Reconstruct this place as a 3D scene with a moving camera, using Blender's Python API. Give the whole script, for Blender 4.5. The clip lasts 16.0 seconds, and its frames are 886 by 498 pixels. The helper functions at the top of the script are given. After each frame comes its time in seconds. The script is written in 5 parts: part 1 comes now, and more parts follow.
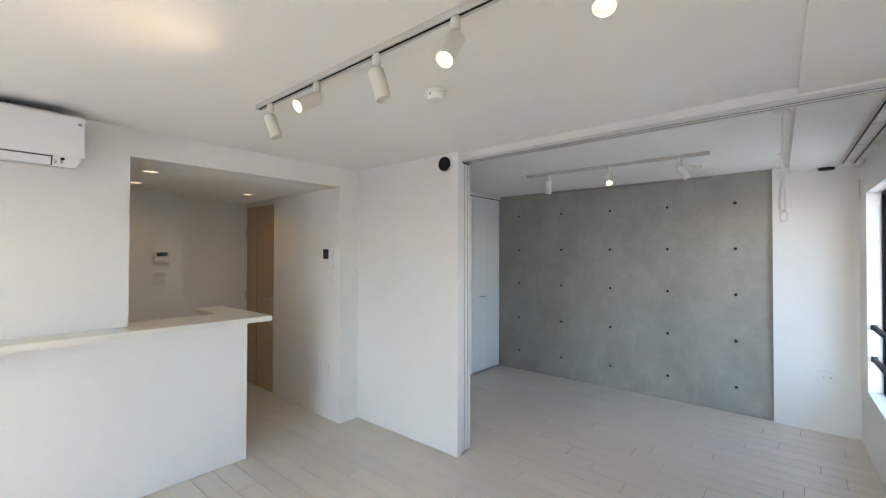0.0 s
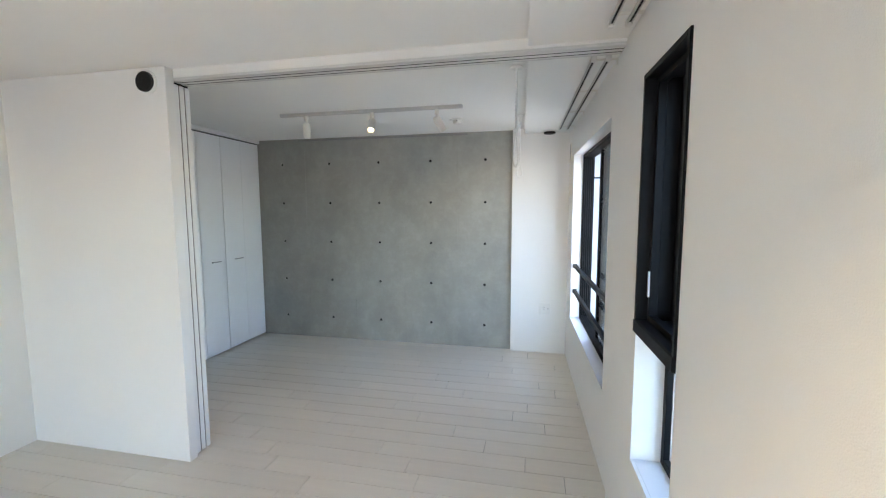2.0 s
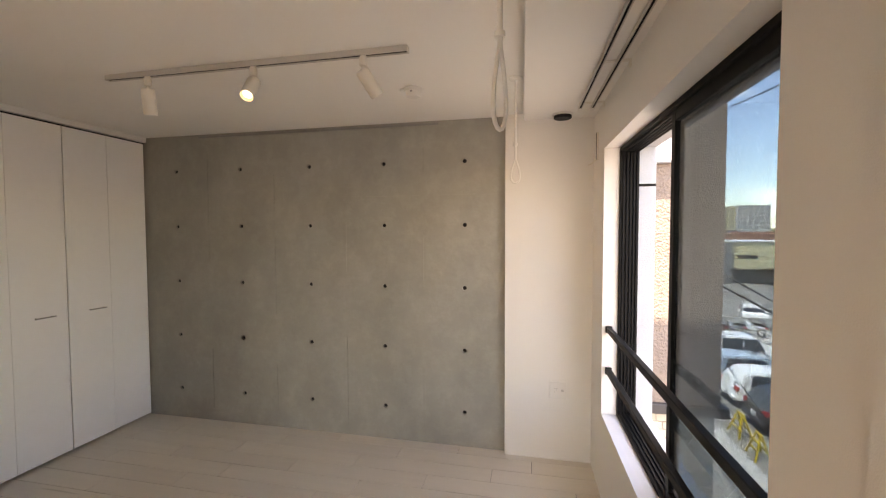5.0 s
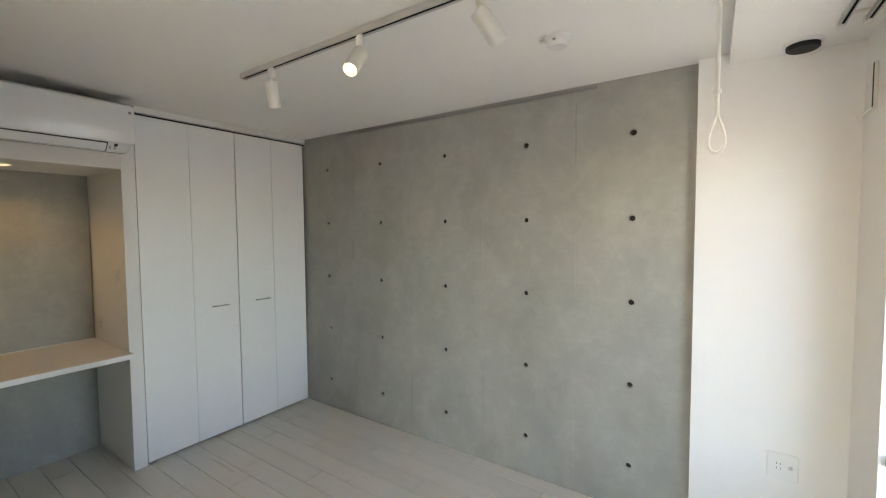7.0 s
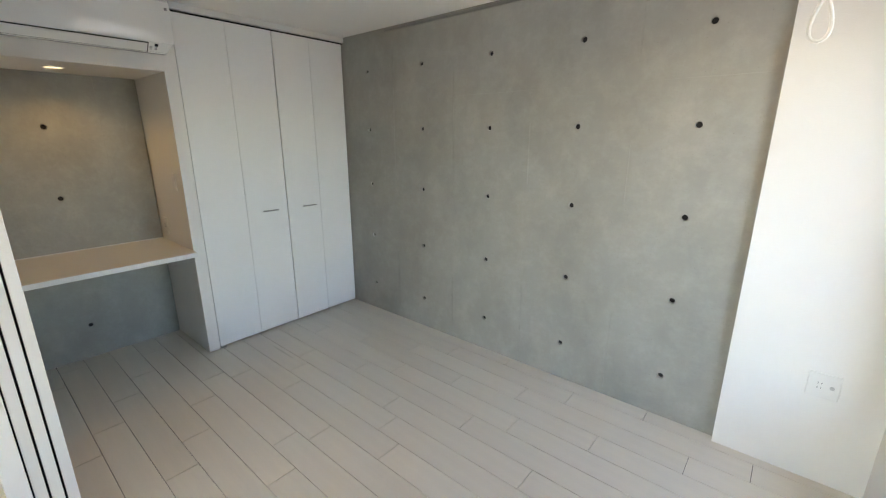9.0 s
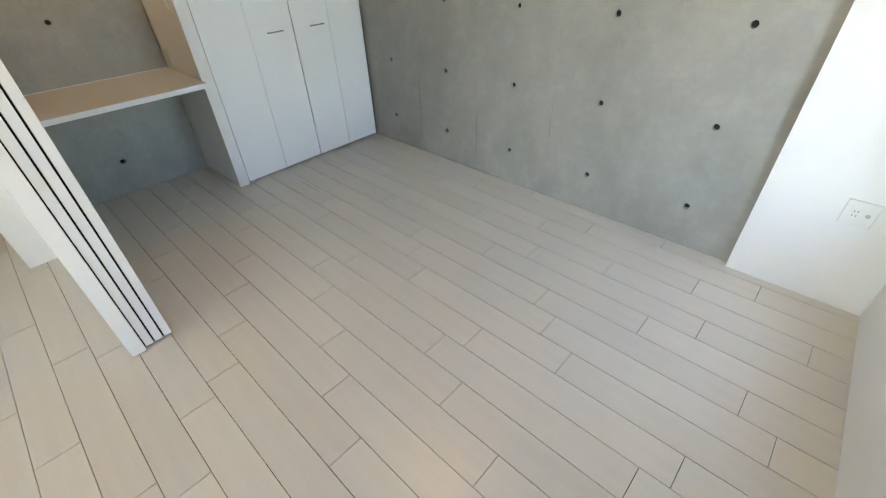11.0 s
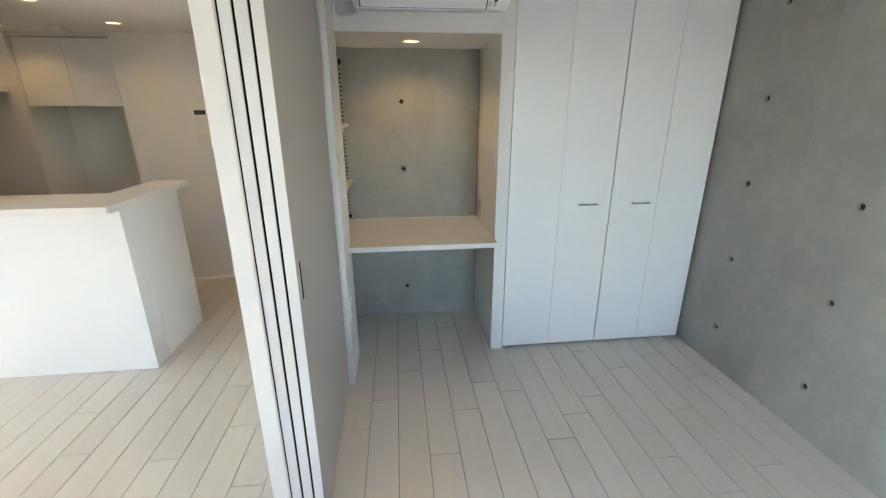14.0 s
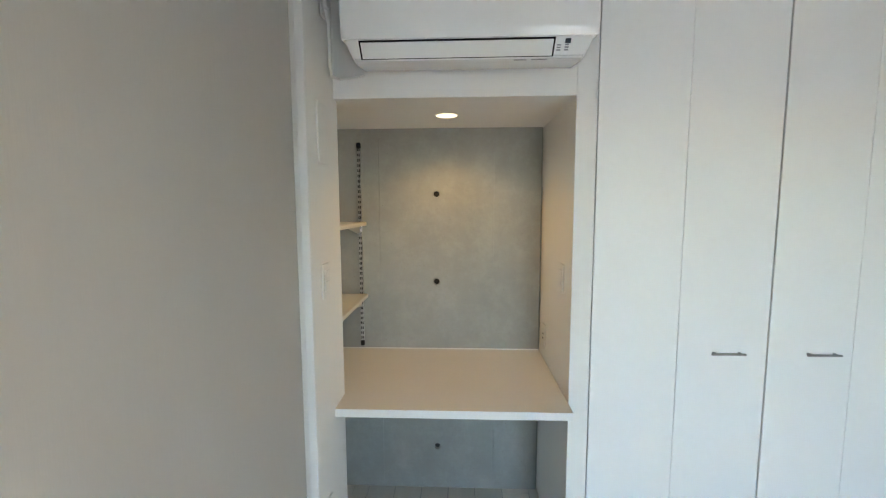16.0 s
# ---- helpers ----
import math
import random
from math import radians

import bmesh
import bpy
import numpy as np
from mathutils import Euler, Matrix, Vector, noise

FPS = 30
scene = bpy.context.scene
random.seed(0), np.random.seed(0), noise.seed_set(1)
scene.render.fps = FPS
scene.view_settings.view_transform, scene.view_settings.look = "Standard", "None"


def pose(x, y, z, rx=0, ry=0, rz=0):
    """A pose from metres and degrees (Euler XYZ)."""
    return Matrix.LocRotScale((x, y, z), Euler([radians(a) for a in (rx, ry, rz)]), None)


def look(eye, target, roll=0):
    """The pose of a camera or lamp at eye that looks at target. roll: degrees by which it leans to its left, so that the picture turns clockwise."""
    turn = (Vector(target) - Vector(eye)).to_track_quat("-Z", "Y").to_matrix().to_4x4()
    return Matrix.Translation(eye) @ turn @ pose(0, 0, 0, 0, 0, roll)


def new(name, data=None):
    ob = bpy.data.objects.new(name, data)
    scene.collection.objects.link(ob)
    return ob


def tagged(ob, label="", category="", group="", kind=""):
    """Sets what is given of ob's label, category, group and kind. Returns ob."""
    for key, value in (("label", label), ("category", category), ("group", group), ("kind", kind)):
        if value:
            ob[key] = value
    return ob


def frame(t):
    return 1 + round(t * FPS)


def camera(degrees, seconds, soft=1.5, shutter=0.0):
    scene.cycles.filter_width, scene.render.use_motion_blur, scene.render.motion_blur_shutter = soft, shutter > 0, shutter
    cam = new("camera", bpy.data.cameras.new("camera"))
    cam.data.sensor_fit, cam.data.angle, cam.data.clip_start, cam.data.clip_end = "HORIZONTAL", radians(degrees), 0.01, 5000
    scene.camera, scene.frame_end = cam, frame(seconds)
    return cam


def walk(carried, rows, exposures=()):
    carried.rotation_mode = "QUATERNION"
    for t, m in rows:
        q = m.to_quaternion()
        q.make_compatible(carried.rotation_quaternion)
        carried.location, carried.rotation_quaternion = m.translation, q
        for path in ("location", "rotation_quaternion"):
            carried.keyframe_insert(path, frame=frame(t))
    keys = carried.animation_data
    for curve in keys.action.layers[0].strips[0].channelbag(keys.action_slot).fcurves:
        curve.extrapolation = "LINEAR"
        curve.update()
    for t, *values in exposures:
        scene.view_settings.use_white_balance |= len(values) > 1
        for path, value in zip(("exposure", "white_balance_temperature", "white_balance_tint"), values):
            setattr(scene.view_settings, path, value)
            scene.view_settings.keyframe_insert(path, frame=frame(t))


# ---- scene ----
cam = camera(93.6, 16.0, soft=1.2)
PATH = [
    (0, (0.45, 0.057, 1.54), (-0.843, 1.582, 1.565), 0.1),
    (0.5, (0.446, 0.101, 1.537), (-0.61, 1.799, 1.499), -0.2),
    (1, (0.459, 0.149, 1.529), (-0.344, 1.977, 1.419), -0.3),
    (1.5, (0.471, 0.288, 1.516), (-0.106, 2.196, 1.352), -0.3),
    (2, (0.493, 0.526, 1.534), (0.078, 2.473, 1.339), -0.2),
    (2.5, (0.465, 0.817, 1.521), (0.154, 2.784, 1.331), -0.0),
    (3, (0.456, 1.116, 1.539), (0.203, 3.093, 1.369), 0.1),
    (5.5, (0.468, 2.281, 1.548), (-0.098, 4.198, 1.488), -0.3),
    (6, (0.456, 2.451, 1.542), (-0.325, 4.292, 1.484), -0.1),
    (6.5, (0.431, 2.567, 1.557), (-0.551, 4.308, 1.483), -0.2),
    (7, (0.417, 2.611, 1.556), (-0.709, 4.26, 1.453), -0.4),
    (7.5, (0.414, 2.623, 1.552), (-0.814, 4.196, 1.42), -0.4),
    (8, (0.416, 2.626, 1.554), (-0.859, 4.154, 1.36), -0.4),
    (8.5, (0.417, 2.631, 1.551), (-0.863, 4.136, 1.24), -0.2),
    (9, (0.405, 2.634, 1.545), (-0.842, 4.108, 1.022), -0.0),
    (9.5, (0.404, 2.641, 1.526), (-0.786, 4.062, 0.776), 0.1),
    (12, (0.318, 2.671, 1.483), (-0.822, 3.634, 0.151), -0.0),
    (12.5, (0.227, 2.734, 1.474), (-1.094, 3.541, 0.208), 0.3),
    (13, (0.13, 2.875, 1.486), (-1.407, 3.464, 0.35), 0.4),
    (13.5, (-0.049, 2.971, 1.502), (-1.784, 3.34, 0.58), -0.1),
    (14, (-0.273, 3.051, 1.54), (-2.16, 3.255, 0.91), -0.2),
    (14.5, (-0.497, 3.142, 1.548), (-2.463, 3.254, 1.198), -0.3),
    (15, (-0.697, 3.208, 1.545), (-2.685, 3.258, 1.326), -0.5),
    (15.5, (-0.943, 3.196, 1.552), (-2.932, 3.206, 1.344), -0.6),
    (16, (-1.142, 3.221, 1.535), (-3.13, 3.136, 1.335), -0.2),
]
EXPOSURES = [(0, 3.46, 6400, 10), (1.5, 3.6, 6400, 9), (3.2, 3.63, 6500, 10), (5.3, 3.25, 10200, 25), (6.0, 3.45, 8950, 18), (6.5, 3.5, 7950, 12), (7.0, 3.7, 7550, 11), (9, 3.85, 7300, 10), (12.5, 4.03, 6950, 9), (14.5, 4.25, 6750, 8), (16, 4.47, 6750, 7)]
walk(cam, [(t, look(eye, target, roll)) for t, eye, target, roll in PATH], EXPOSURES)

# ---- light ----
SUN_DIR = Vector((-0.5, -0.6, 2.0)).normalized()  # towards the sun
world = bpy.data.worlds.new("sky")
scene.world = world
world.use_nodes = True
wn = world.node_tree
sky = wn.nodes.new("ShaderNodeTexSky")
sky.sky_type, sky.sun_disc = "NISHITA", False
sky.dust_density, sky.ozone_density = 0.15, 3.0
sky.sun_elevation = math.asin(SUN_DIR.z)
sky.sun_rotation = math.atan2(SUN_DIR.x, SUN_DIR.y)
SKY_STRENGTH, SUN_STRENGTH = 0.15, 3.4
bg = wn.nodes["Background"]
bg.inputs["Strength"].default_value = SKY_STRENGTH
# scattered fair-weather clouds
coord, clouds, cover, mix = (wn.nodes.new(k) for k in ("ShaderNodeTexCoord", "ShaderNodeTexNoise", "ShaderNodeMapRange", "ShaderNodeMix"))
stretch = wn.nodes.new("ShaderNodeMapping")
stretch.inputs["Scale"].default_value = (1, 1, 3.2)
wn.links.new(coord.outputs["Generated"], stretch.inputs["Vector"])
wn.links.new(stretch.outputs[0], clouds.inputs["Vector"])
clouds.inputs["Scale"].default_value, clouds.inputs["Detail"].default_value = 5.5, 8
cover.inputs["From Min"].default_value, cover.inputs["From Max"].default_value = 0.54, 0.72
cover.inputs["To Max"].default_value = 0.8
wn.links.new(clouds.outputs[0], cover.inputs["Value"])
mix.data_type = "RGBA"
mix.inputs["B"].default_value = (9.0, 9.2, 9.6, 1)
wn.links.new(cover.outputs[0], mix.inputs["Factor"])
wn.links.new(sky.outputs[0], mix.inputs["A"])
wn.links.new(mix.outputs["Result"], bg.inputs["Color"])
sun = new("sun", bpy.data.lights.new("sun", "SUN"))
sun.data.energy, sun.data.angle, sun.data.color = SUN_STRENGTH, radians(0.5), (1.0, 0.95, 0.88)
sun.matrix_world = look(SUN_DIR * 30, (0, 0, 0))
WARM = (1.0, 0.72, 0.405)
AMBER = (1.0, 0.63, 0.24)
WINDOW_POWER = 0.17

# ---- materials ----
def material(name, color, rough=0.5, metal=0.0, vary=0.06, scale=6.0, fine=120.0, bump=0.02, spec=0.5, coat=0.0, stretch=(1, 1, 1), island=0.0):
    """A surface with variation at two scales, in colour, gloss and relief."""
    m = bpy.data.materials.new(name)
    m.use_nodes = True
    nt, p = m.node_tree, m.node_tree.nodes["Principled BSDF"]
    link = nt.links.new
    geo = nt.nodes.new("ShaderNodeTexCoord")
    mp = nt.nodes.new("ShaderNodeMapping")
    mp.inputs["Scale"].default_value = stretch
    link(geo.outputs["Object"], mp.inputs["Vector"])
    big, small = nt.nodes.new("ShaderNodeTexNoise"), nt.nodes.new("ShaderNodeTexNoise")
    big.inputs["Scale"].default_value, big.inputs["Detail"].default_value = scale, 4
    small.inputs["Scale"].default_value, small.inputs["Detail"].default_value = fine, 3
    link(mp.outputs[0], big.inputs["Vector"]), link(mp.outputs[0], small.inputs["Vector"])
    add = nt.nodes.new("ShaderNodeMath")
    add.operation = "MULTIPLY_ADD"
    link(small.outputs[0], add.inputs[0])
    add.inputs[1].default_value = 0.4
    link(big.outputs[0], add.inputs[2])
    ramp = nt.nodes.new("ShaderNodeMapRange")
    ramp.inputs["From Min"].default_value, ramp.inputs["From Max"].default_value = 0.4, 1.0
    ramp.inputs["To Min"].default_value, ramp.inputs["To Max"].default_value = 1 - vary, 1 + vary
    link(add.outputs[0], ramp.inputs["Value"])
    value = ramp.outputs[0]
    if island:
        info = nt.nodes.new("ShaderNodeObjectInfo")
        rnd = nt.nodes.new("ShaderNodeMapRange")
        rnd.inputs["To Min"].default_value, rnd.inputs["To Max"].default_value = 1 - island, 1 + island
        link(info.outputs["Random"], rnd.inputs["Value"])
        mul = nt.nodes.new("ShaderNodeMath")
        mul.operation = "MULTIPLY"
        link(value, mul.inputs[0]), link(rnd.outputs[0], mul.inputs[1])
        value = mul.outputs[0]
    col = nt.nodes.new("ShaderNodeVectorMath")
    col.operation = "SCALE"
    col.inputs[0].default_value = color
    link(value, col.inputs["Scale"])
    link(col.outputs[0], p.inputs["Base Color"])
    rr = nt.nodes.new("ShaderNodeMapRange")
    rr.inputs["To Min"].default_value, rr.inputs["To Max"].default_value = max(0.02, rough - 0.06), min(1, rough + 0.06)
    link(big.outputs[0], rr.inputs["Value"])
    link(rr.outputs[0], p.inputs["Roughness"])
    p.inputs["Metallic"].default_value = metal
    p.inputs["Specular IOR Level"].default_value = spec
    p.inputs["Coat Weight"].default_value = coat
    if bump:
        b = nt.nodes.new("ShaderNodeBump")
        b.inputs["Strength"].default_value, b.inputs["Distance"].default_value = 1.0, bump * 0.05
        link(small.outputs[0], b.inputs["Height"])
        link(b.outputs[0], p.inputs["Normal"])
    return m


def glowing(name, color, strength):
    m = bpy.data.materials.new(name)
    m.use_nodes = True
    p = m.node_tree.nodes["Principled BSDF"]
    p.inputs["Base Color"].default_value = (0.8, 0.8, 0.8, 1)
    p.inputs["Emission Color"].default_value = (*color, 1)
    p.inputs["Emission Strength"].default_value = strength
    return m


def glass_material(name, tint, clear):
    """A thin pane: mostly see-through, tinted, with a mirror-like sheen at grazing angles."""
    m = bpy.data.materials.new(name)
    m.use_nodes = True
    nt = m.node_tree
    nt.nodes.remove(nt.nodes["Principled BSDF"])
    out = nt.nodes["Material Output"]
    tr, gl, mix, lw, power, scale = (nt.nodes.new(k) for k in ("ShaderNodeBsdfTransparent", "ShaderNodeBsdfGlossy", "ShaderNodeMixShader", "ShaderNodeLayerWeight", "ShaderNodeMath", "ShaderNodeMath"))
    tr.inputs["Color"].default_value = (*(c * clear for c in tint), 1)
    gl.inputs["Roughness"].default_value = 0.02
    power.operation, scale.operation = "POWER", "MULTIPLY_ADD"
    power.inputs[1].default_value = 5.0
    scale.inputs[1].default_value, scale.inputs[2].default_value = 0.5, 0.03
    nt.links.new(lw.outputs["Facing"], power.inputs[0])
    nt.links.new(power.outputs[0], scale.inputs[0])
    nt.links.new(scale.outputs[0], mix.inputs[0])
    nt.links.new(tr.outputs[0], mix.inputs[1])
    nt.links.new(gl.outputs[0], mix.inputs[2])
    nt.links.new(mix.outputs[0], out.inputs["Surface"])
    return m


WALL = material("white_wallpaper", (0.83, 0.815, 0.785), 0.75, vary=0.02, scale=2, fine=320, bump=0.012, spec=0.3)
CEIL = material("ceiling_paper", (0.89, 0.88, 0.85), 0.85, vary=0.02, scale=1.5, fine=300, bump=0.012, spec=0.2)
TRIM = material("white_trim", (0.80, 0.79, 0.77), 0.45, vary=0.02, scale=3, fine=90, bump=0.01)
GLOSS = material("white_laminate", (0.90, 0.90, 0.89), 0.13, vary=0.015, scale=2, fine=30, bump=0.004)
# white laminate darkened to grey: the dim light on the panel faces is in the colour
SHADED_PANEL = material("shaded_panel_laminate", (0.46, 0.43, 0.395), 0.5, vary=0.025, scale=2.5, fine=60, bump=0.008, stretch=(3, 3, 0.3))
PLANK = material("whitewashed_plank", (0.70, 0.643, 0.555), 0.30, vary=0.05, scale=3, fine=40, bump=0.006, stretch=(0.35, 7, 1), island=0.035)
GROOVE = material("plank_groove", (0.06, 0.04, 0.03), 0.8, vary=0.1)
DESK = material("cream_laminate", (0.74, 0.70, 0.63), 0.38, vary=0.03, scale=3, fine=60, bump=0.005)
STONE_TOP = material("worktop_white", (0.80, 0.77, 0.71), 0.3, vary=0.03, scale=9, fine=150, bump=0.003)
VENEER = material("pale_wood_door", (0.50, 0.38, 0.25), 0.45, vary=0.06, scale=3, fine=50, bump=0.01, stretch=(6, 6, 0.4))
BLACK = material("black_aluminium", (0.006, 0.006, 0.007), 0.5, metal=0.0, vary=0.15, scale=8, fine=200, bump=0.006, spec=0.16)
GREYPLASTIC = material("dark_plastic", (0.014, 0.014, 0.015), 0.55, vary=0.1, spec=0.25)
RUBBER = material("black_rubber", (0.007, 0.007, 0.007), 0.8, vary=0.1, spec=0.1)
ALU = material("brushed_aluminium", (0.66, 0.65, 0.63), 0.45, metal=0.35, vary=0.04, scale=12, fine=200, bump=0.004)
STEEL = material("steel", (0.58, 0.57, 0.55), 0.3, metal=1.0, vary=0.05, scale=20, fine=200, bump=0.003)
HANDLE = material("dark_steel", (0.30, 0.295, 0.285), 0.35, metal=0.8, vary=0.05, scale=20, fine=200, bump=0.003)
TRACK = material("track_grey", (0.56, 0.54, 0.51), 0.45, vary=0.03)
CREAM = material("cream_plastic", (0.80, 0.765, 0.69), 0.4, vary=0.02, scale=8, fine=150, bump=0.004)
ACWHITE = material("glossy_white_plastic", (0.83, 0.83, 0.82), 0.08, vary=0.012, scale=5, fine=90, bump=0.003)
PLATE = material("plate_white", (0.80, 0.79, 0.76), 0.4, vary=0.02, scale=10, bump=0.004)
SCREEN = material("dark_screen", (0.015, 0.017, 0.02), 0.2, vary=0.1)
INK = material("grey_print", (0.25, 0.25, 0.26), 0.5, vary=0.1)
BULB = glowing("lamp_glow", (1.0, 0.80, 0.52), 0.9)
HALO = glowing("reflector_glow", (1.0, 0.60, 0.27), 0.10)
DOWNGLOW = glowing("downlight_glow", (1.0, 0.82, 0.50), 0.12)
GLASS = glass_material("window_glass", (0.86, 0.95, 1.0), 0.64)
CLEARGLASS = glass_material("clear_glass", (0.90, 0.97, 1.0), 0.88)
STUCCO = material("beige_stucco", (0.27, 0.21, 0.175), 0.9, vary=0.10, scale=9, fine=40, bump=0.5, spec=0.2)
OUTPAINT = material("facade_paint", (0.46, 0.48, 0.51), 0.7, vary=0.04, scale=4, fine=120, bump=0.05)


def concrete_material():
    m = material("cast_concrete", (0.375, 0.370, 0.332), 0.6, vary=0.05, scale=1.6, fine=22, bump=0.05, spec=0.35)
    nt = m.node_tree
    p = nt.nodes["Principled BSDF"]
    # tall cloudy streaks and fine pores
    coord, mp = nt.nodes.new("ShaderNodeTexCoord"), nt.nodes.new("ShaderNodeMapping")
    mp.inputs["Scale"].default_value = (1.6, 1.6, 1.1)
    nt.links.new(coord.outputs["Object"], mp.inputs["Vector"])
    streak, pores = nt.nodes.new("ShaderNodeTexNoise"), nt.nodes.new("ShaderNodeTexVoronoi")
    streak.inputs["Scale"].default_value, streak.inputs["Detail"].default_value = 2.2, 7
    pores.inputs["Scale"].default_value = 38
    nt.links.new(mp.outputs[0], streak.inputs["Vector"])
    nt.links.new(coord.outputs["Object"], pores.inputs["Vector"])
    r1, r2 = nt.nodes.new("ShaderNodeMapRange"), nt.nodes.new("ShaderNodeMapRange")
    r1.inputs["From Min"].default_value, r1.inputs["From Max"].default_value = 0.3, 0.7
    r1.inputs["To Min"].default_value, r1.inputs["To Max"].default_value = 0.90, 1.08
    r2.inputs["From Min"].default_value, r2.inputs["From Max"].default_value = 0.03, 0.08
    r2.inputs["To Min"].default_value, r2.inputs["To Max"].default_value = 0.72, 1.0
    nt.links.new(streak.outputs[0], r1.inputs["Value"])
    nt.links.new(pores.outputs["Distance"], r2.inputs["Value"])
    mul = nt.nodes.new("ShaderNodeMath")
    mul.operation = "MULTIPLY"
    nt.links.new(r1.outputs[0], mul.inputs[0]), nt.links.new(r2.outputs[0], mul.inputs[1])
    patch, r3, mul2 = nt.nodes.new("ShaderNodeTexNoise"), nt.nodes.new("ShaderNodeMapRange"), nt.nodes.new("ShaderNodeMath")
    patch.inputs["Scale"].default_value, patch.inputs["Detail"].default_value, patch.inputs["Roughness"].default_value = 7.0, 9, 0.75
    nt.links.new(coord.outputs["Object"], patch.inputs["Vector"])
    r3.inputs["From Min"].default_value, r3.inputs["From Max"].default_value = 0.46, 0.72
    r3.inputs["To Min"].default_value, r3.inputs["To Max"].default_value = 0.94, 1.10
    nt.links.new(patch.outputs[0], r3.inputs["Value"])
    mul2.operation = "MULTIPLY"
    nt.links.new(mul.outputs[0], mul2.inputs[0]), nt.links.new(r3.outputs[0], mul2.inputs[1])
    mul = mul2
    old = p.inputs["Base Color"].links[0].from_socket
    sc = nt.nodes.new("ShaderNodeVectorMath")
    sc.operation = "SCALE"
    nt.links.new(old, sc.inputs[0]), nt.links.new(mul.outputs[0], sc.inputs["Scale"])
    nt.links.new(sc.outputs[0], p.inputs["Base Color"])
    return m


CONCRETE = concrete_material()
# mortar coloured nearly black: the shadow inside the tie holes is painted in
SHADED_MORTAR = material("shaded_mortar", (0.014, 0.014, 0.014), 0.85, vary=0.15, scale=30, fine=200, bump=0.05)

# ---- mesh helpers ----
def bm_new():
    return bmesh.new()


def box(bm, x0, x1, y0, y1, z0, z1, bevel=0.0, seg=1):
    made = bmesh.ops.create_cube(bm, size=1, matrix=Matrix.LocRotScale(((x0 + x1) / 2, (y0 + y1) / 2, (z0 + z1) / 2), None, (abs(x1 - x0), abs(y1 - y0), abs(z1 - z0))))
    if bevel:
        edges = list({e for v in made["verts"] for e in v.link_edges})
        bmesh.ops.bevel(bm, geom=edges, offset=bevel, segments=seg, profile=0.5, affect="EDGES", clamp_overlap=True)
    return bm


def cyl(bm, p0, p1, r0, r1=None, seg=20, caps=True):
    p0, p1 = Vector(p0), Vector(p1)
    d = p1 - p0
    m = Matrix.Translation((p0 + p1) / 2) @ d.to_track_quat("Z", "Y").to_matrix().to_4x4()
    bmesh.ops.create_cone(bm, cap_ends=caps, segments=seg, radius1=r0, radius2=r0 if r1 is None else r1, depth=d.length, matrix=m)
    return bm


def lathe(bm, base, axis, profile, seg=24):
    """Turns (radius, height) pairs round an axis from base."""
    q = Vector(axis).to_track_quat("Z", "Y")
    rings = []
    for r, h in profile:
        rings.append([bm.verts.new(Vector(base) + q @ Vector((r * math.cos(2 * math.pi * i / seg), r * math.sin(2 * math.pi * i / seg), h))) for i in range(seg)])
    for a, b in zip(rings, rings[1:]):
        for i in range(seg):
            bm.faces.new((a[i], a[(i + 1) % seg], b[(i + 1) % seg], b[i]))
    if profile[0][0] > 1e-6:
        bm.faces.new(rings[0][::-1])
    if profile[-1][0] > 1e-6:
        bm.faces.new(rings[-1])
    return bm


def sweep(bm, pts, r, seg=8, closed=False):
    """A round rod along a line of points, its section carried along without twist."""
    pts = [Vector(p) for p in pts]
    rings, n, side = [], len(pts), None
    for i, p in enumerate(pts):
        a = pts[(i - 1) % n] if closed or i else p
        b = pts[(i + 1) % n] if closed or i < n - 1 else p
        d = (b - a).normalized()
        if side is None:
            side = d.orthogonal().normalized()
        side = (side - d * side.dot(d)).normalized()
        up = d.cross(side)
        rings.append([bm.verts.new(p + (side * math.cos(2 * math.pi * k / seg) + up * math.sin(2 * math.pi * k / seg)) * r) for k in range(seg)])
    pairs = list(zip(rings, rings[1:])) + ([(rings[-1], rings[0])] if closed else [])
    for a, b in pairs:
        for k in range(seg):
            bm.faces.new((a[k], a[(k + 1) % seg], b[(k + 1) % seg], b[k]))
    if not closed:
        bm.faces.new(rings[0][::-1]), bm.faces.new(rings[-1])
    return bm


def extrude_profile(bm, pts, axis, a, b):
    """A closed outline of 2D points drawn out along an axis from a to b ('x': points are y, z; 'y': x, z; 'z': x, y)."""
    def at(p, d):
        return {"x": (d, p[0], p[1]), "y": (p[0], d, p[1]), "z": (p[0], p[1], d)}[axis]
    lo, hi = [bm.verts.new(at(p, a)) for p in pts], [bm.verts.new(at(p, b)) for p in pts]
    n = len(pts)
    for i in range(n):
        bm.faces.new((lo[i], lo[(i + 1) % n], hi[(i + 1) % n], hi[i]))
    bm.faces.new(lo[::-1]), bm.faces.new(hi)
    return bm


LEAN_X, WALL_X = 0.0234, 0.857


def wall_x(y):
    """The window wall stands slightly out of square."""
    return WALL_X + LEAN_X * (5.0 - y)


def to_window_wall(bm):
    """From depth behind the wall's inner face (x) to the world."""
    for v in bm.verts:
        v.co.x += wall_x(v.co.y)
    return bm


def part(name, bm, mat, parent=None, label="", smooth=False):
    bmesh.ops.recalc_face_normals(bm, faces=bm.faces)
    me = bpy.data.meshes.new(name)
    bm.to_mesh(me)
    bm.free()
    me.materials.append(mat)
    if smooth:
        for f in me.polygons:
            f.use_smooth = True
        me.set_sharp_from_angle(angle=radians(35))
    ob = new(name, me)
    if parent:
        ob.parent = parent
    return tagged(ob, label)


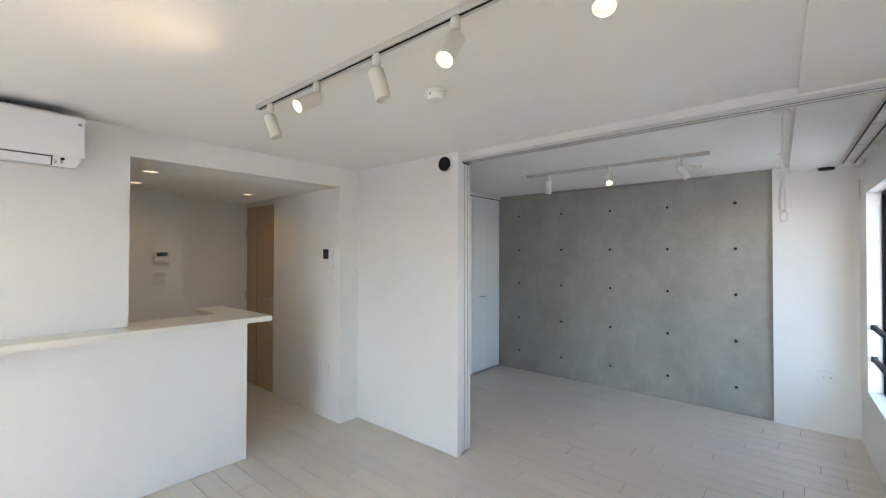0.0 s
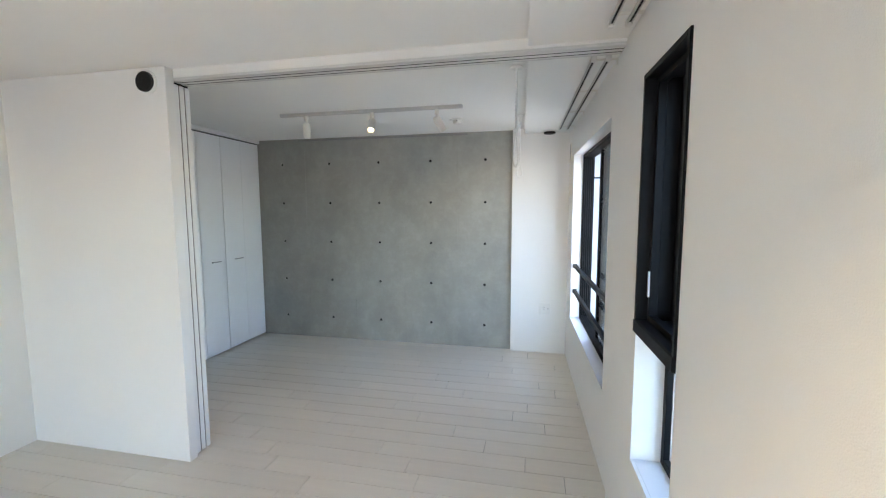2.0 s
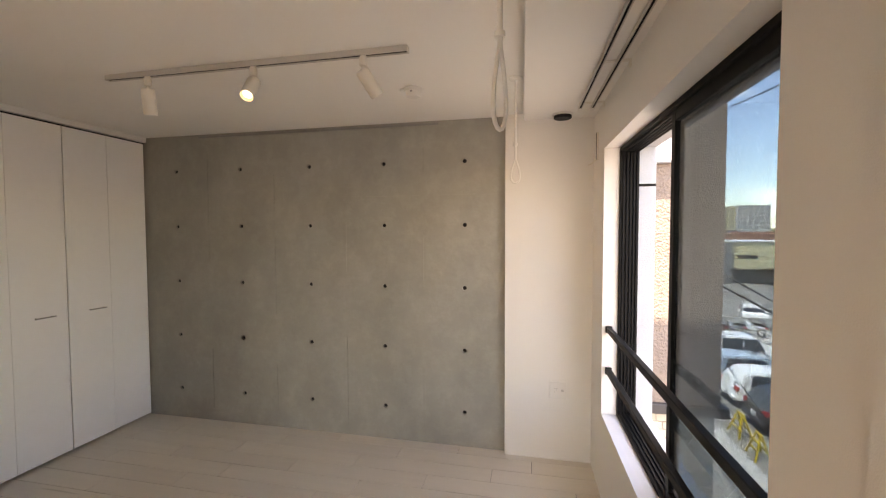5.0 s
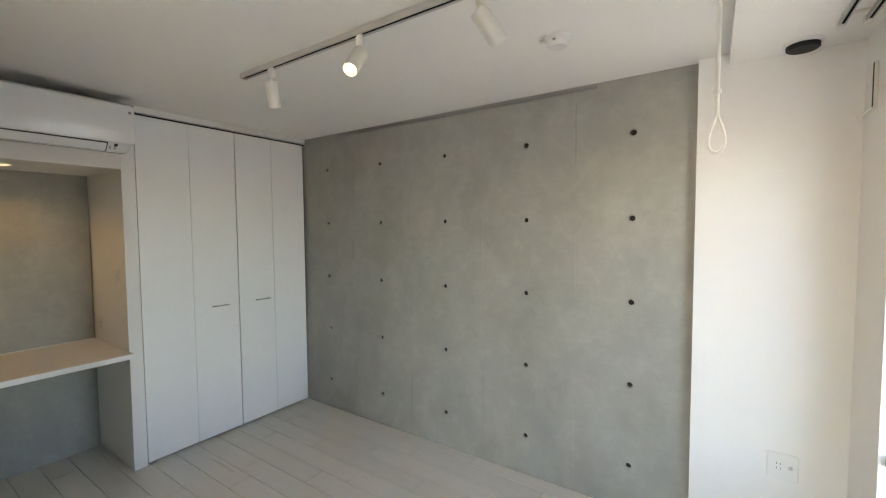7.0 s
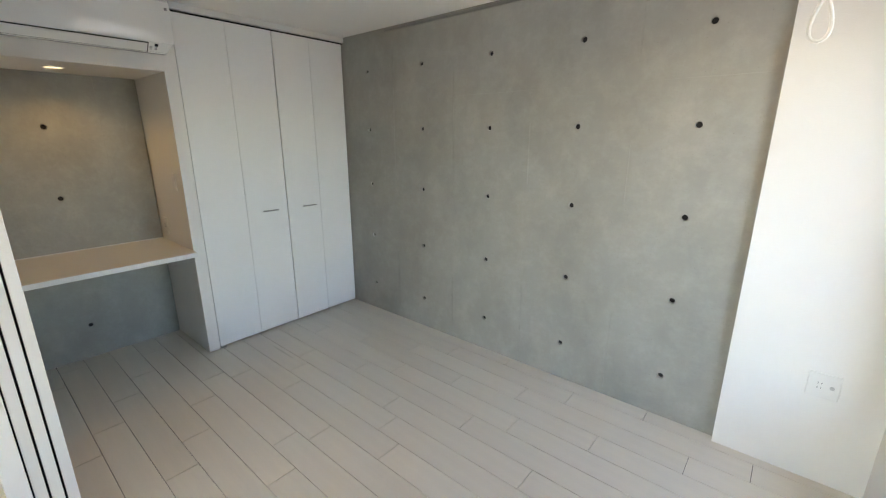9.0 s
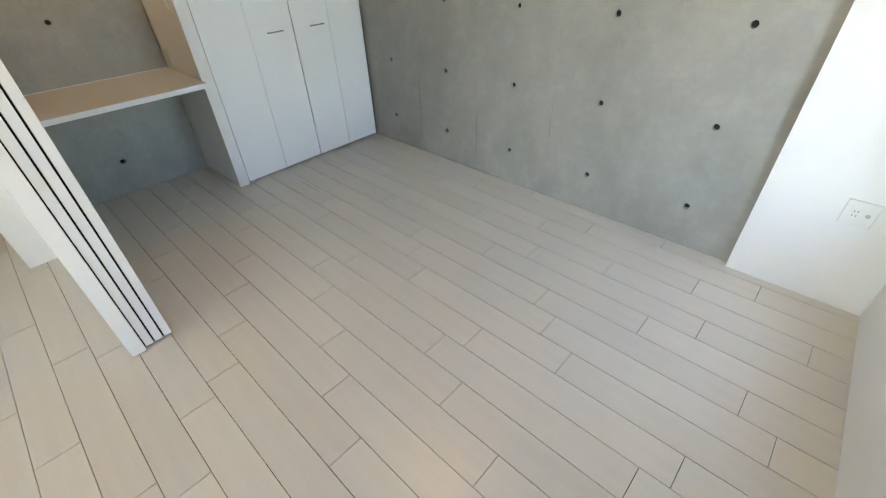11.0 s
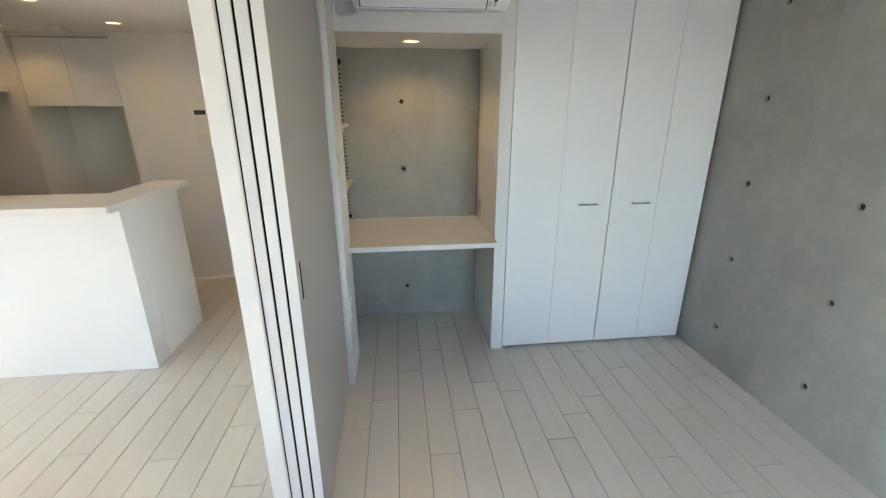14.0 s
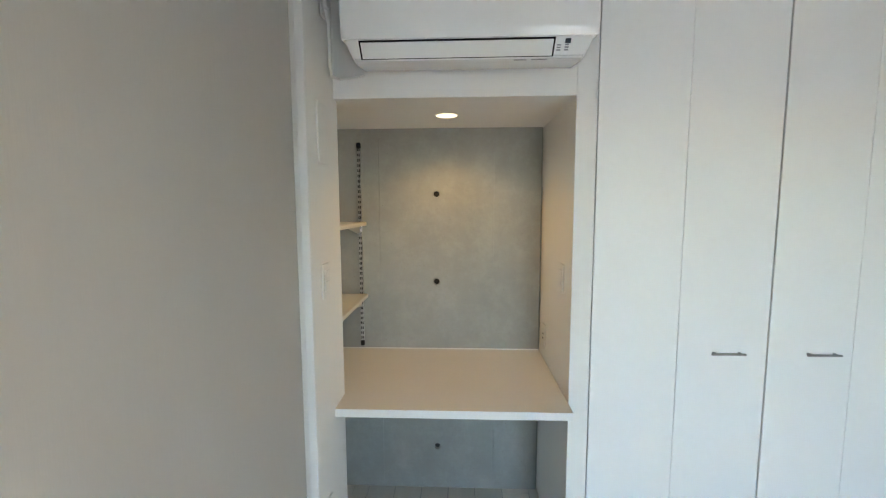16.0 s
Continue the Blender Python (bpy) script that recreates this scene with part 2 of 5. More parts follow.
def setting(name, bm, mat, label="", category=""):
    return tagged(part(name, bm, mat), label, category, kind="structure")


def thing(name, label, category, at=(0, 0, 0), group=""):
    ob = tagged(new(name), label, category, group)
    ob.location = at
    ob.empty_display_size = 0.1
    return ob


def own(name, bm, mat, label, category, group="", smooth=False):
    return tagged(part(name, bm, mat, smooth=smooth), label, category, group)


def holed_plate(bm, cells, radius, to_world, deep=0.02):
    """A face of rectangular cells, each with a round hole, given as u0, u1, v0, v1, cu, cv (cu None: no hole)."""
    for u0, u1, v0, v1, cu, cv in cells:
        if cu is None:
            bm.faces.new([bm.verts.new(to_world(*p, 0)) for p in ((u0, v0), (u1, v0), (u1, v1), (u0, v1))])
            continue
        angles = sorted([k * math.pi / 8 + 0.1 for k in range(16)] + [math.atan2(v - cv, u - cu) % (2 * math.pi) for u in (u0, u1) for v in (v0, v1)])
        rim, edge, low = [], [], []
        for a in angles:
            c, s = math.cos(a), math.sin(a)
            reach = min(((u1 if c > 0 else u0) - cu) / c if abs(c) > 1e-9 else 1e9, ((v1 if s > 0 else v0) - cv) / s if abs(s) > 1e-9 else 1e9)
            edge.append(bm.verts.new(to_world(cu + reach * c, cv + reach * s, 0)))
            rim.append(bm.verts.new(to_world(cu + radius * c, cv + radius * s, 0)))
            low.append(bm.verts.new(to_world(cu + radius * 0.85 * c, cv + radius * 0.85 * s, deep)))
        n = len(angles)
        for i in range(n):
            j = (i + 1) % n
            bm.faces.new((edge[i], edge[j], rim[j], rim[i]))
            bm.faces.new((rim[i], rim[j], low[j], low[i]))
        bm.faces.new(low)
    return bm


# ---- the shell ----
H_BED, H_LIV, H_BEAM, H_HALL = 2.337, 2.325, 2.290, 2.15
WEST = -2.72      # living room's west wall and the closet front
PART_Y0, PART_Y1 = 2.546, 2.739

# concrete wall with its form-tie holes
zs = [0.248 + 0.45 * k for k in range(5)]
zb = [0.0] + [(a + b) / 2 for a, b in zip(zs, zs[1:])] + [H_BED + 0.02]
xs = [-2.4 + 0.6 * k for k in range(5)]
xb = [-3.4, -2.7, -2.1, -1.5, -0.9, -0.3, 0.32]
bm = bm_new()
cells = []
for j in range(5):
    cells.append((xb[0], xb[1], zb[j], zb[j + 1], None, None))
    for i in range(5):
        cells.append((xb[i + 1], xb[i + 2], zb[j], zb[j + 1], xs[i], zs[j]))
holed_plate(bm, cells, 0.0168, lambda u, v, d: (u, 5.0 + d, v))
box(bm, -3.4, 0.32, 5.02, 5.2, 0, H_BED + 0.02)
wall_concrete = setting("wall_north", bm, CONCRETE, "bare cast grey concrete wall with form-tie holes", "concrete wall")
plug = bm_new()
cyl(plug, (0, 0.0195, 0), (0, 0.013, 0), 0.0145, 0.0138, 14)
first = part("tie_hole_plug", plug, SHADED_MORTAR, wall_concrete)
first.location = (xs[0], 5.0, zs[0])
for i in range(5):
    for j in range(5):
        if i or j:
            o = first.copy()
            scene.collection.objects.link(o)
            o.location = (xs[i], 5.0, zs[j])
# fins of cement where the form panels met
for x, z0, z1 in ((-1.5, 0.9, 2.0), (-0.9, 0.02, 0.75), (-0.9, 1.25, 1.62), (-0.302, 0.05, 0.55), (-0.3, 1.2, 1.5), (-2.09, 0.1, 0.6), (-2.1, 1.3, 2.2), (-1.5, 0.1, 0.5), (-0.3, 1.9, 2.25)):
    bm = bm_new()
    n = 14
    rows = []
    for k in range(n + 1):
        z = z0 + (z1 - z0) * k / n
        w, d = 0.0030 + 0.0015 * noise.noise((x * 9, z * 11, 0)), 0.0026 + 0.0016 * noise.noise((x, z * 17, 3))
        rows.append([bm.verts.new((x + dx, 5.0 - dd, z)) for dx, dd in ((-w, -0.001), (0, max(0.0006, d)), (w, -0.001))])
    for a, b in zip(rows, rows[1:]):
        for k in (0, 1):
            bm.faces.new((a[k], a[k + 1], b[k + 1], b[k]))
    part("cement_fin", bm, CONCRETE, wall_concrete)

# a tide line between two pours
bm = bm_new()
rows = []
for k in range(31):
    x = -1.45 + 1.72 * k / 30
    z, w = 1.812 + 0.003 * noise.noise((x * 5, 1, 2)), 0.0018 + 0.001 * noise.noise((x * 13, 4, 0))
    rows.append([bm.verts.new((x, 5.0 - d, z + dz)) for dz, d in ((-w, -0.001), (0, 0.0012), (w, -0.001))])
for a, b in zip(rows, rows[1:]):
    for k in (0, 1):
        bm.faces.new((a[k], a[k + 1], b[k + 1], b[k]))
part("pour_line", bm, CONCRETE, wall_concrete)

bm = bm_new()
box(bm, 0.288, 1.16, 4.955, 5.25, -0.02, 2.40)
setting("wall_pillar", bm, WALL, "white papered wall pier beside the window", "wall")

# window wall with two visible openings and a third further back
W1 = (1.832, 2.275, 0.50, 2.03)
W2 = (2.965, 4.61, 0.485, 2.02)
W3 = (-1.9, 0.4, 0.08, 2.03)  # on the south wall
THICK = 0.27
bm = bm_new()
box(bm, -0.014, THICK, -3.0, W1[0], -0.02, 2.45)
box(bm, -0.014, THICK, W1[1], 2.72, -0.02, 2.45)
box(bm, -0.014, THICK, W1[0], W1[1], -0.02, W1[2])
box(bm, -0.014, THICK, W1[0], W1[1], W1[3], 2.45)
setting("wall_east_living", to_window_wall(bm), WALL, "white papered outer wall of the living room", "wall")
bm = bm_new()
box(bm, 0, THICK, 2.72, W2[0], -0.02, 2.45)
box(bm, 0, THICK, W2[1], 5.2, -0.02, 2.45)
box(bm, 0, THICK, W2[0], W2[1], -0.02, W2[2])
box(bm, 0, THICK, W2[0], W2[1], W2[3], 2.45)
setting("wall_east_bedroom", to_window_wall(bm), WALL, "white papered outer wall with a wide window opening", "wall")

# west side: wall, opening to the kitchen and hall, closet and niche surround
bm = bm_new()
box(bm, WEST - 0.13, WEST, -3.0, 0.77, 0, H_LIV)
box(bm, WEST - 0.13, WEST, 0.77, 2.345, H_HALL, H_LIV)
box(bm, WEST - 0.13, WEST, 2.345, 2.45, 0, H_LIV)
box(bm, WEST - 0.02, WEST, 2.45, PART_Y0 + 0.03, 0, H_LIV)
setting("wall_west", bm, WALL, "white papered wall with a wide opening to the kitchen", "wall")
bm = bm_new()
box(bm, -4.75, W3[0], -3.12, -3.0, 0, 2.45)
box(bm, W3[1], 1.2, -3.12, -3.0, 0, 2.45)
box(bm, W3[0], W3[1], -3.12, -3.0, 0, W3[2])
box(bm, W3[0], W3[1], -3.12, -3.0, W3[3], 2.45)
setting("wall_south", bm, WALL, "white wall with a wide balcony window", "wall")
bm = bm_new()
box(bm, -3.93, WEST - 0.13, 2.345, 2.45, 0, H_HALL)
box(bm, -4.63, -3.93, 2.345, 2.45, 2.10, H_HALL)
setting("wall_hall_north", bm, WALL, "white papered hall wall", "wall")
bm = bm_new()
box(bm, -4.75, -4.63, 1.55, 2.45, 0, H_HALL)
box(bm, -4.75, -4.27, 0.765, 1.55, 0, H_HALL)
box(bm, -4.95, -4.75, -3.0, 0.765, 0, H_HALL)
box(bm, -4.75, -4.27, -3.0, 0.0, 0, H_HALL)
setting("wall_hall_west", bm, WALL, "white papered end wall of the hall and kitchen", "wall")
bm = bm_new()
box(bm, -2.74, -2.41, PART_Y0 + 0.061, PART_Y1 + 0.003, 0, H_BED)
setting("wall_pocket_end", bm, WALL, "short white wall beside the stacked sliding panels", "wall")
bm = bm_new()
box(bm, WEST, -1.513, PART_Y0, PART_Y0 + 0.060, 0, H_LIV, 0.003)
setting("wall_pocket", bm, WALL, "thin white wall that hides the sliding panels", "wall")

# ceilings
bm = bm_new()
box(bm, -3.5, 1.16, PART_Y1 + 0.03, 5.1, H_BED, 2.6)
ceiling_bed = setting("ceiling_bedroom", bm, CEIL, "white papered bedroom ceiling", "ceiling")
bm = bm_new()
box(bm, WEST - 0.15, 1.16, -3.1, PART_Y0 + 0.06, H_LIV, 2.6)
setting("ceiling_living", bm, CEIL, "white papered living room ceiling", "ceiling")
bm = bm_new()
box(bm, -5.0, WEST - 0.13, -3.1, 2.45, H_HALL, 2.6)
setting("ceiling_hall", bm, CEIL, "low white ceiling over kitchen and hall", "ceiling")
bm = bm_new()
box(bm, -0.45, 0.02, -3.0, 5.0, H_BEAM, 2.5)
setting("ceiling_beam", to_window_wall(bm), CEIL, "shallow dropped beam along the window wall", "ceiling")
bm = bm_new()
box(bm, WEST, 0.90, PART_Y0 + 0.055, PART_Y1 + 0.03, 2.278, 2.6)
setting("lintel", bm, WALL, "white lintel over the sliding panels", "lintel")
bm = bm_new()
box(bm, -6.0, 1.16, -3.12, 5.3, 2.62, 5.0)
box(bm, -6.0, 1.16, -3.12, 5.3, -6.0, -0.25)
setting("building_shell", bm, OUTPAINT, "pale outer walls of the building", "building")
bm = bm_new()
box(bm, -6.0, -5.9, -3.12, 5.3, -0.25, 2.62)
box(bm, -5.9, 0.9, 5.25, 5.35, -0.25, 2.62)
box(bm, -5.9, -4.75, -3.12, -3.0, -0.25, 2.62)
setting("shell_walls", bm, OUTPAINT, "pale outer walls of the building", "building")

# niche: concrete back, right cheek, header, frame
NB = -3.29
bm = bm_new()
nz = [0.238, 0.692, 1.146, 1.602]
nzb = [0.0, 0.465, 0.916, 1.3675, 1.95]
cells = []
for j in range(4):
    cells.append((2.45, 2.805, nzb[j], nzb[j + 1], 2.56, nz[j]))
    cells.append((2.805, 3.63, nzb[j], nzb[j + 1], 3.095, nz[j]))
holed_plate(bm, cells, 0.0168, lambda u, v, d: (NB - d, u, v))
box(bm, NB - 0.2, NB - 0.02, 2.45, 3.7, 0, 1.98)
wall_niche = setting("wall_niche_back", bm, CONCRETE, "bare concrete back wall of the desk niche", "concrete wall")
for y, z0, z1 in ((2.80, 0.80, 1.88), (3.39, 1.25, 1.92), (2.80, 0.02, 0.5), (3.40, 0.05, 0.35)):
    bm = bm_new()
    rows = []
    for k in range(13):
        z = z0 + (z1 - z0) * k / 12
        w, d = 0.0022 + 0.001 * noise.noise((y * 9, z * 11, 0)), 0.0014 + 0.001 * noise.noise((y, z * 17, 3))
        rows.append([bm.verts.new((NB + dd, y + dy, z)) for dy, dd in ((-w, -0.001), (0, max(0.0004, d)), (w, -0.001))])
    for a, b in zip(rows, rows[1:]):
        for k in (0, 1):
            bm.faces.new((a[k], a[k + 1], b[k + 1], b[k]))
    part("cement_fin", bm, CONCRETE, wall_niche)
plug = bm_new()
cyl(plug, (-0.0195, 0, 0), (-0.013, 0, 0), 0.0145, 0.0138, 14)
nfirst = part("tie_hole_plug", plug, SHADED_MORTAR, wall_niche)
nfirst.location = (NB, 2.56, nz[0])
for y in (2.56, 3.095):
    for z in nz:
        if (y, z) != (2.56, nz[0]):
            o = nfirst.copy()
            scene.collection.objects.link(o)
            o.location = (NB, y, z)
bm = bm_new()
box(bm, NB - 0.1, -2.70, 3.636, 3.712, 0, H_BED, 0.0015)
setting("niche_cheek", bm, WALL, "white papered side of the desk niche", "wall")
bm = bm_new()
box(bm, NB - 0.1, -2.70, 2.752, 3.636, 1.932, H_BED)
box(bm, NB - 0.1, -2.75, 2.45, 2.752, 1.932, H_BED)
setting("niche_header", bm, WALL, "white papered header above the desk niche", "wall")
bm = bm_new()
box(bm, -2.42, -2.402, PART_Y1 - 0.01, 2.757, 0, H_BED, 0.002)
setting("trim_pocket", bm, TRIM, "slim white trim beside the sliding panels", "trim")
bm = bm_new()
box(bm, -2.74, -2.425, PART_Y1, 2.7525, 0, H_BED)
setting("wall_niche_side", bm, WALL, "narrow white wall strip carrying switches", "wall")

# desk
desk = bm_new()
extrude_profile(desk, [(NB + 0.001, 2.46), (-2.76, 2.46), (-2.76, 2.752), (-2.612, 2.752), (-2.612, 3.632), (NB + 0.001, 3.632)], "z", 0.757, 0.786)
desk_top = own("niche_desk", desk, DESK, "cream laminate desk board built into the niche", "desk")
bm = bm_new()
box(bm, -2.6118, -2.608, 2.752, 3.632, 0.756, 0.787, 0.001)
part("front_edge", bm, TRIM, desk_top, "white edging strip")
bm = bm_new()
box(bm, NB + 0.0015, NB + 0.007, 2.47, 3.631, 0.7855, 0.791, 0.002)
part("sealant_bead", bm, PLATE, desk_top, "thin white sealant bead")

# two small shelves on a slotted standard
stand = thing("shelf_standard", "black-capped slotted metal shelf standard on concrete", "shelf standard", (NB, 2.70, 0.81))
bm = bm_new()
box(bm, 0.001, 0.012, -0.008, 0.008, 0.0, 1.05)
part("channel", bm, STEEL, stand)
bm = bm_new()
for k in range(38):
    z = 0.03 + k * 0.0265
    for dy in (-0.0065, 0.0015):
        box(bm, 0.0121, 0.0126, dy, dy + 0.005, z, z + 0.014)
part("slots", bm, GREYPLASTIC, stand)
for z in (0.0, 1.03):
    bm = bm_new()
    box(bm, 0.001, 0.016, -0.010, 0.010, z - 0.006, z + 0.022, 0.003)
    part("end_cap", bm, GREYPLASTIC, stand)
for z in (1.452, 1.075):
    sh = thing("niche_shelf", "small cream shelf board on a slotted standard", "shelf", (NB, 2.6, z), "niche shelves")
    bm = bm_new()
    box(bm, 0.016, 0.51, -0.14, 0.135, -0.009, 0.009, 0.0015)
    part("board", bm, DESK, sh)
    bm = bm_new()
    extrude_profile(bm, [(0.013, -0.009), (0.25, -0.009), (0.25, -0.014), (0.06, -0.05), (0.013, -0.055)], "y", 0.098, 0.102)
    part("bracket", bm, STEEL, sh)

# closet with two folding pairs of leaves
leaf_y = [3.7125, 4.036, 4.366, 4.672, 4.985]
# near-black sheets behind the doors paint the shade seen in their gaps
bm = bm_new()
box(bm, -3.38, -2.74, 3.7125, 3.73, 0, 2.29)
box(bm, -3.38, -3.36, 3.735, 4.98, 0, 2.29)
box(bm, -3.38, -2.76, 3.735, 4.98, 0.001, 0.02)
setting("shaded_closet_inside", bm, GREYPLASTIC, "closet inside, coloured near-black for the shade behind the door gaps", "closet")
bm = bm_new()
box(bm, -3.38, -2.688, 3.7135, 5.0, 2.298, H_BED, 0.001)
setting("closet_header", bm, TRIM, "white strip above the closet doors", "trim")
bm = bm_new()
box(bm, -2.735, -2.712, 3.7135, 5.0, 2.286, 2.297)
setting("closet_track", bm, GREYPLASTIC, "dark upper track of the closet doors", "trim")
for k in range(2):
    door = thing("closet_door", "tall glossy white folding closet door, closed", "closet door", (-2.70, leaf_y[2 * k], 0), "closet doors")
    for j in range(2):
        a, b = leaf_y[2 * k + j] - leaf_y[2 * k], leaf_y[2 * k + j + 1] - leaf_y[2 * k]
        g0, g1 = (0.003, 0.0006) if j == 0 else (0.0006, 0.003)
        bm = bm_new()
        box(bm, -0.022, 0.0, a + g0, b - g1, 0.018, 2.284, 0.0012)
        part("leaf", bm, GLOSS, door)
    y = (4.153, 4.496)[k] - leaf_y[2 * k]
    bm = bm_new()
    box(bm, 0.014, 0.022, y, y + 0.125, 0.983, 0.991, 0.002)
    h = part("handle", bm, HANDLE, door, "slim brushed steel bar handle")
    for dy in (0.012, 0.105):
        bm = bm_new()
        box(bm, 0.0, 0.0145, y + dy, y + dy + 0.008, 0.983, 0.991)
        part("handle_post", bm, HANDLE, h)
bm = bm_new()
box(bm, -2.74, -2.695, 3.722, 3.76, 0.001, 0.016, 0.002)
own("door_pivot", bm, STEEL, "small metal floor pivot under the closet door", "pivot")


# sliding panels
for k in range(3):
    y0 = 2.611 + k * 0.0405
    end = (-1.524, -1.525, -1.526)[k]
    p = thing("sliding_panel", "tall white sliding partition panel, face coloured darker for shade, pushed back in the stack", "sliding panel", (end, y0, 0), "sliding panels")
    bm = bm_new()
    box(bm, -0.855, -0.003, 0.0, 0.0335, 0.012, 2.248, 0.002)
    part("leaf", bm, SHADED_PANEL, p)
    # end edge stays white, without the shade painted into the face
    bm = bm_new()
    box(bm, -0.0028, 0, 0.0005, 0.033, 0.012, 2.248, 0.001)
    part("edge_strip", bm, TRIM, p, "white edging strip")
    bm = bm_new()
    box(bm, -0.84, -0.006, 0.004, 0.029, 2.248, 2.261)
    part("hanger_strip", bm, GREYPLASTIC, p)
    # black strip added in the gap, standing in for its deep shade
    bm = bm_new()
    box(bm, -0.84, -0.004, -0.0065, -0.0005, 0.014, 2.248)
    part("gap_shade_strip", bm, RUBBER, p)
    if k == 2:
        bm = bm_new()
        for a, b, c, d in ((-0.062, -0.058, 0.945, 1.085), (-0.036, -0.032, 0.945, 1.085), (-0.058, -0.036, 0.945, 0.949), (-0.058, -0.036, 1.081, 1.085)):
            box(bm, a, b, 0.030, 0.0352, c, d)
        pull = part("flush_pull", bm, STEEL, p, "dark recessed finger pull")
        bm = bm_new()
        box(bm, -0.058, -0.036, 0.0333, 0.0343, 0.949, 1.081)
        part("pull_recess", bm, GREYPLASTIC, pull)
for k in range(3):
    y0 = 2.612 + k * 0.0405
    r = thing("door_rail", "slim aluminium ceiling rail for sliding panels", "rail", (0, y0, 2.262), "sliding panel rails")
    for dy in (0.0, 0.0175):
        bm = bm_new()
        box(bm, -2.40, wall_x(2.62) - 0.016, dy, dy + 0.0135, 0, 0.014, 0.001)
        part("flange", bm, ALU, r)
    for a, b, z, mat in ((0.0136, 0.0174, 0.003, TRACK), (-0.0093, -0.0002, 0.0006, RUBBER if k else ALU)):
        bm = bm_new()
        box(bm, -2.40, wall_x(2.62) - 0.016, a, b, z, 0.0145)
        part("web", bm, mat, r)
    bm = bm_new()
    box(bm, 0.56, 0.66, 0.009, 0.022, 0.001, 0.010, 0.001)
    part("stopper", bm, STEEL, r)


# ---- kitchen, hall ----
counter = thing("kitchen_counter", "white papered kitchen counter wall under a bar top", "counter", (-2.8, 0.5, 0))
bm = bm_new()
box(bm, -0.055, 0.084, -1.1, 1.005, 0, 1.048, 0.002)
part("front_wall", bm, WALL, counter)
bm = bm_new()
box(bm, -0.56, -0.0555, 0.90, 1.0045, 0, 1.048, 0.002)
part("side_wall", bm, WALL, counter)
bm = bm_new()
fr, sd = -2.495, 1.592
pts = [(fr, -0.6)] + [(fr - 0.014 + 0.014 * math.cos(a), sd - 0.014 + 0.014 * math.sin(a)) for a in [k * math.pi / 12 for k in range(7)]]
pts += [(-3.38, sd), (-3.38, 1.36), (-2.90, 1.36), (-2.90, -0.6)]
extrude_profile(bm, pts, "z", 1.05, 1.086)
bmesh.ops.bevel(bm, geom=[e for e in bm.edges if abs(e.verts[0].co.z - e.verts[1].co.z) < 1e-6], offset=0.006, segments=2, affect="EDGES")
own("counter_top", bm, STONE_TOP, "cream-white L-shaped bar top with a rounded corner", "worktop")
sink = thing("sink_unit", "kitchen base unit with a worktop behind the bar", "kitchen unit", (-3.2, 0.4, 0))
bm = bm_new()
box(bm, -0.30, 0.345, -0.95, 0.995, 0.1, 0.84, 0.003)
part("cabinet", bm, GLOSS, sink)
bm = bm_new()
box(bm, -0.30, 0.345, -0.95, 0.995, 0.842, 0.865, 0.003)
part("worktop", bm, STEEL, sink)
tap = thing("kitchen_tap", "chrome single-lever kitchen tap", "tap", (-2.96, 1.19, 0.865))
bm = bm_new()
lathe(bm, (0, 0, 0), (0, 0, 1), [(0.025, 0), (0.025, 0.02), (0.017, 0.03), (0.016, 0.125), (0.013, 0.13)])
part("body", bm, STEEL, tap, smooth=True)
bm = bm_new()
sweep(bm, [(0, 0, 0.125), (-0.02, 0, 0.17), (-0.07, 0, 0.195), (-0.13, 0, 0.19), (-0.17, 0, 0.165)], 0.011, 10)
part("spout", bm, STEEL, tap, smooth=True)
bm = bm_new()
box(bm, -0.006, 0.006, -0.02, 0.05, 0.131, 0.143, 0.003)
part("lever", bm, STEEL, tap)

cab = thing("wall_cabinet", "beige gloss wall cabinet set in a recess", "cabinet", (-4.30, 0.01, 1.588))
bm = bm_new()
box(bm, -0.34, -0.02, 0.005, 0.740, 0, 0.525, 0.001)
part("body", bm, DESK, cab)
for k in range(2):
    bm = bm_new()
    box(bm, -0.019, 0.0, 0.006 + 0.367 * k, 0.371 + 0.367 * k, 0.001, 0.524, 0.0015)
    part("door", bm, GLOSS, cab)
hood = thing("range_hood", "slim range hood with a dark underside", "range hood", (-4.0, -0.3, 1.70))
bm = bm_new()
box(bm, -0.25, 0.1, -0.3, 0.24, 0, 0.035, 0.004)
part("canopy", bm, DESK, hood)
bm = bm_new()
box(bm, -0.22, 0.08, -0.27, 0.21, -0.008, 0.0)
part("filter", bm, GREYPLASTIC, hood)
bm = bm_new()
box(bm, -0.25, -0.05, -0.15, 0.1, 0.035, 0.44)
part("duct", bm, DESK, hood)

bm = bm_new()
box(bm, -4.75, -4.30, 0.0, 0.765, 2.122, H_HALL)
setting("recess_header", bm, WALL, "white strip above the wall cabinet", "wall")
# hall door with a narrow side leaf
hd = thing("hall_door", "pale wood veneer hall door, closed", "door", (-4.62, 2.36, 0))
bm = bm_new()
box(bm, 0.012, 0.252, 0, 0.03, 0.008, 2.09, 0.002)
part("side_leaf", bm, VENEER, hd)
bm = bm_new()
box(bm, 0.270, 0.685, 0, 0.03, 0.008, 2.09, 0.002)
leaf = part("leaf", bm, VENEER, hd)
bm = bm_new()
cyl(bm, (0.625, 0, 1.04), (0.625, -0.045, 1.04), 0.009)
cyl(bm, (0.625, -0.04, 1.04), (0.52, -0.04, 1.04), 0.008)
cyl(bm, (0.625, 0.0, 1.04), (0.625, -0.006, 1.04), 0.024)
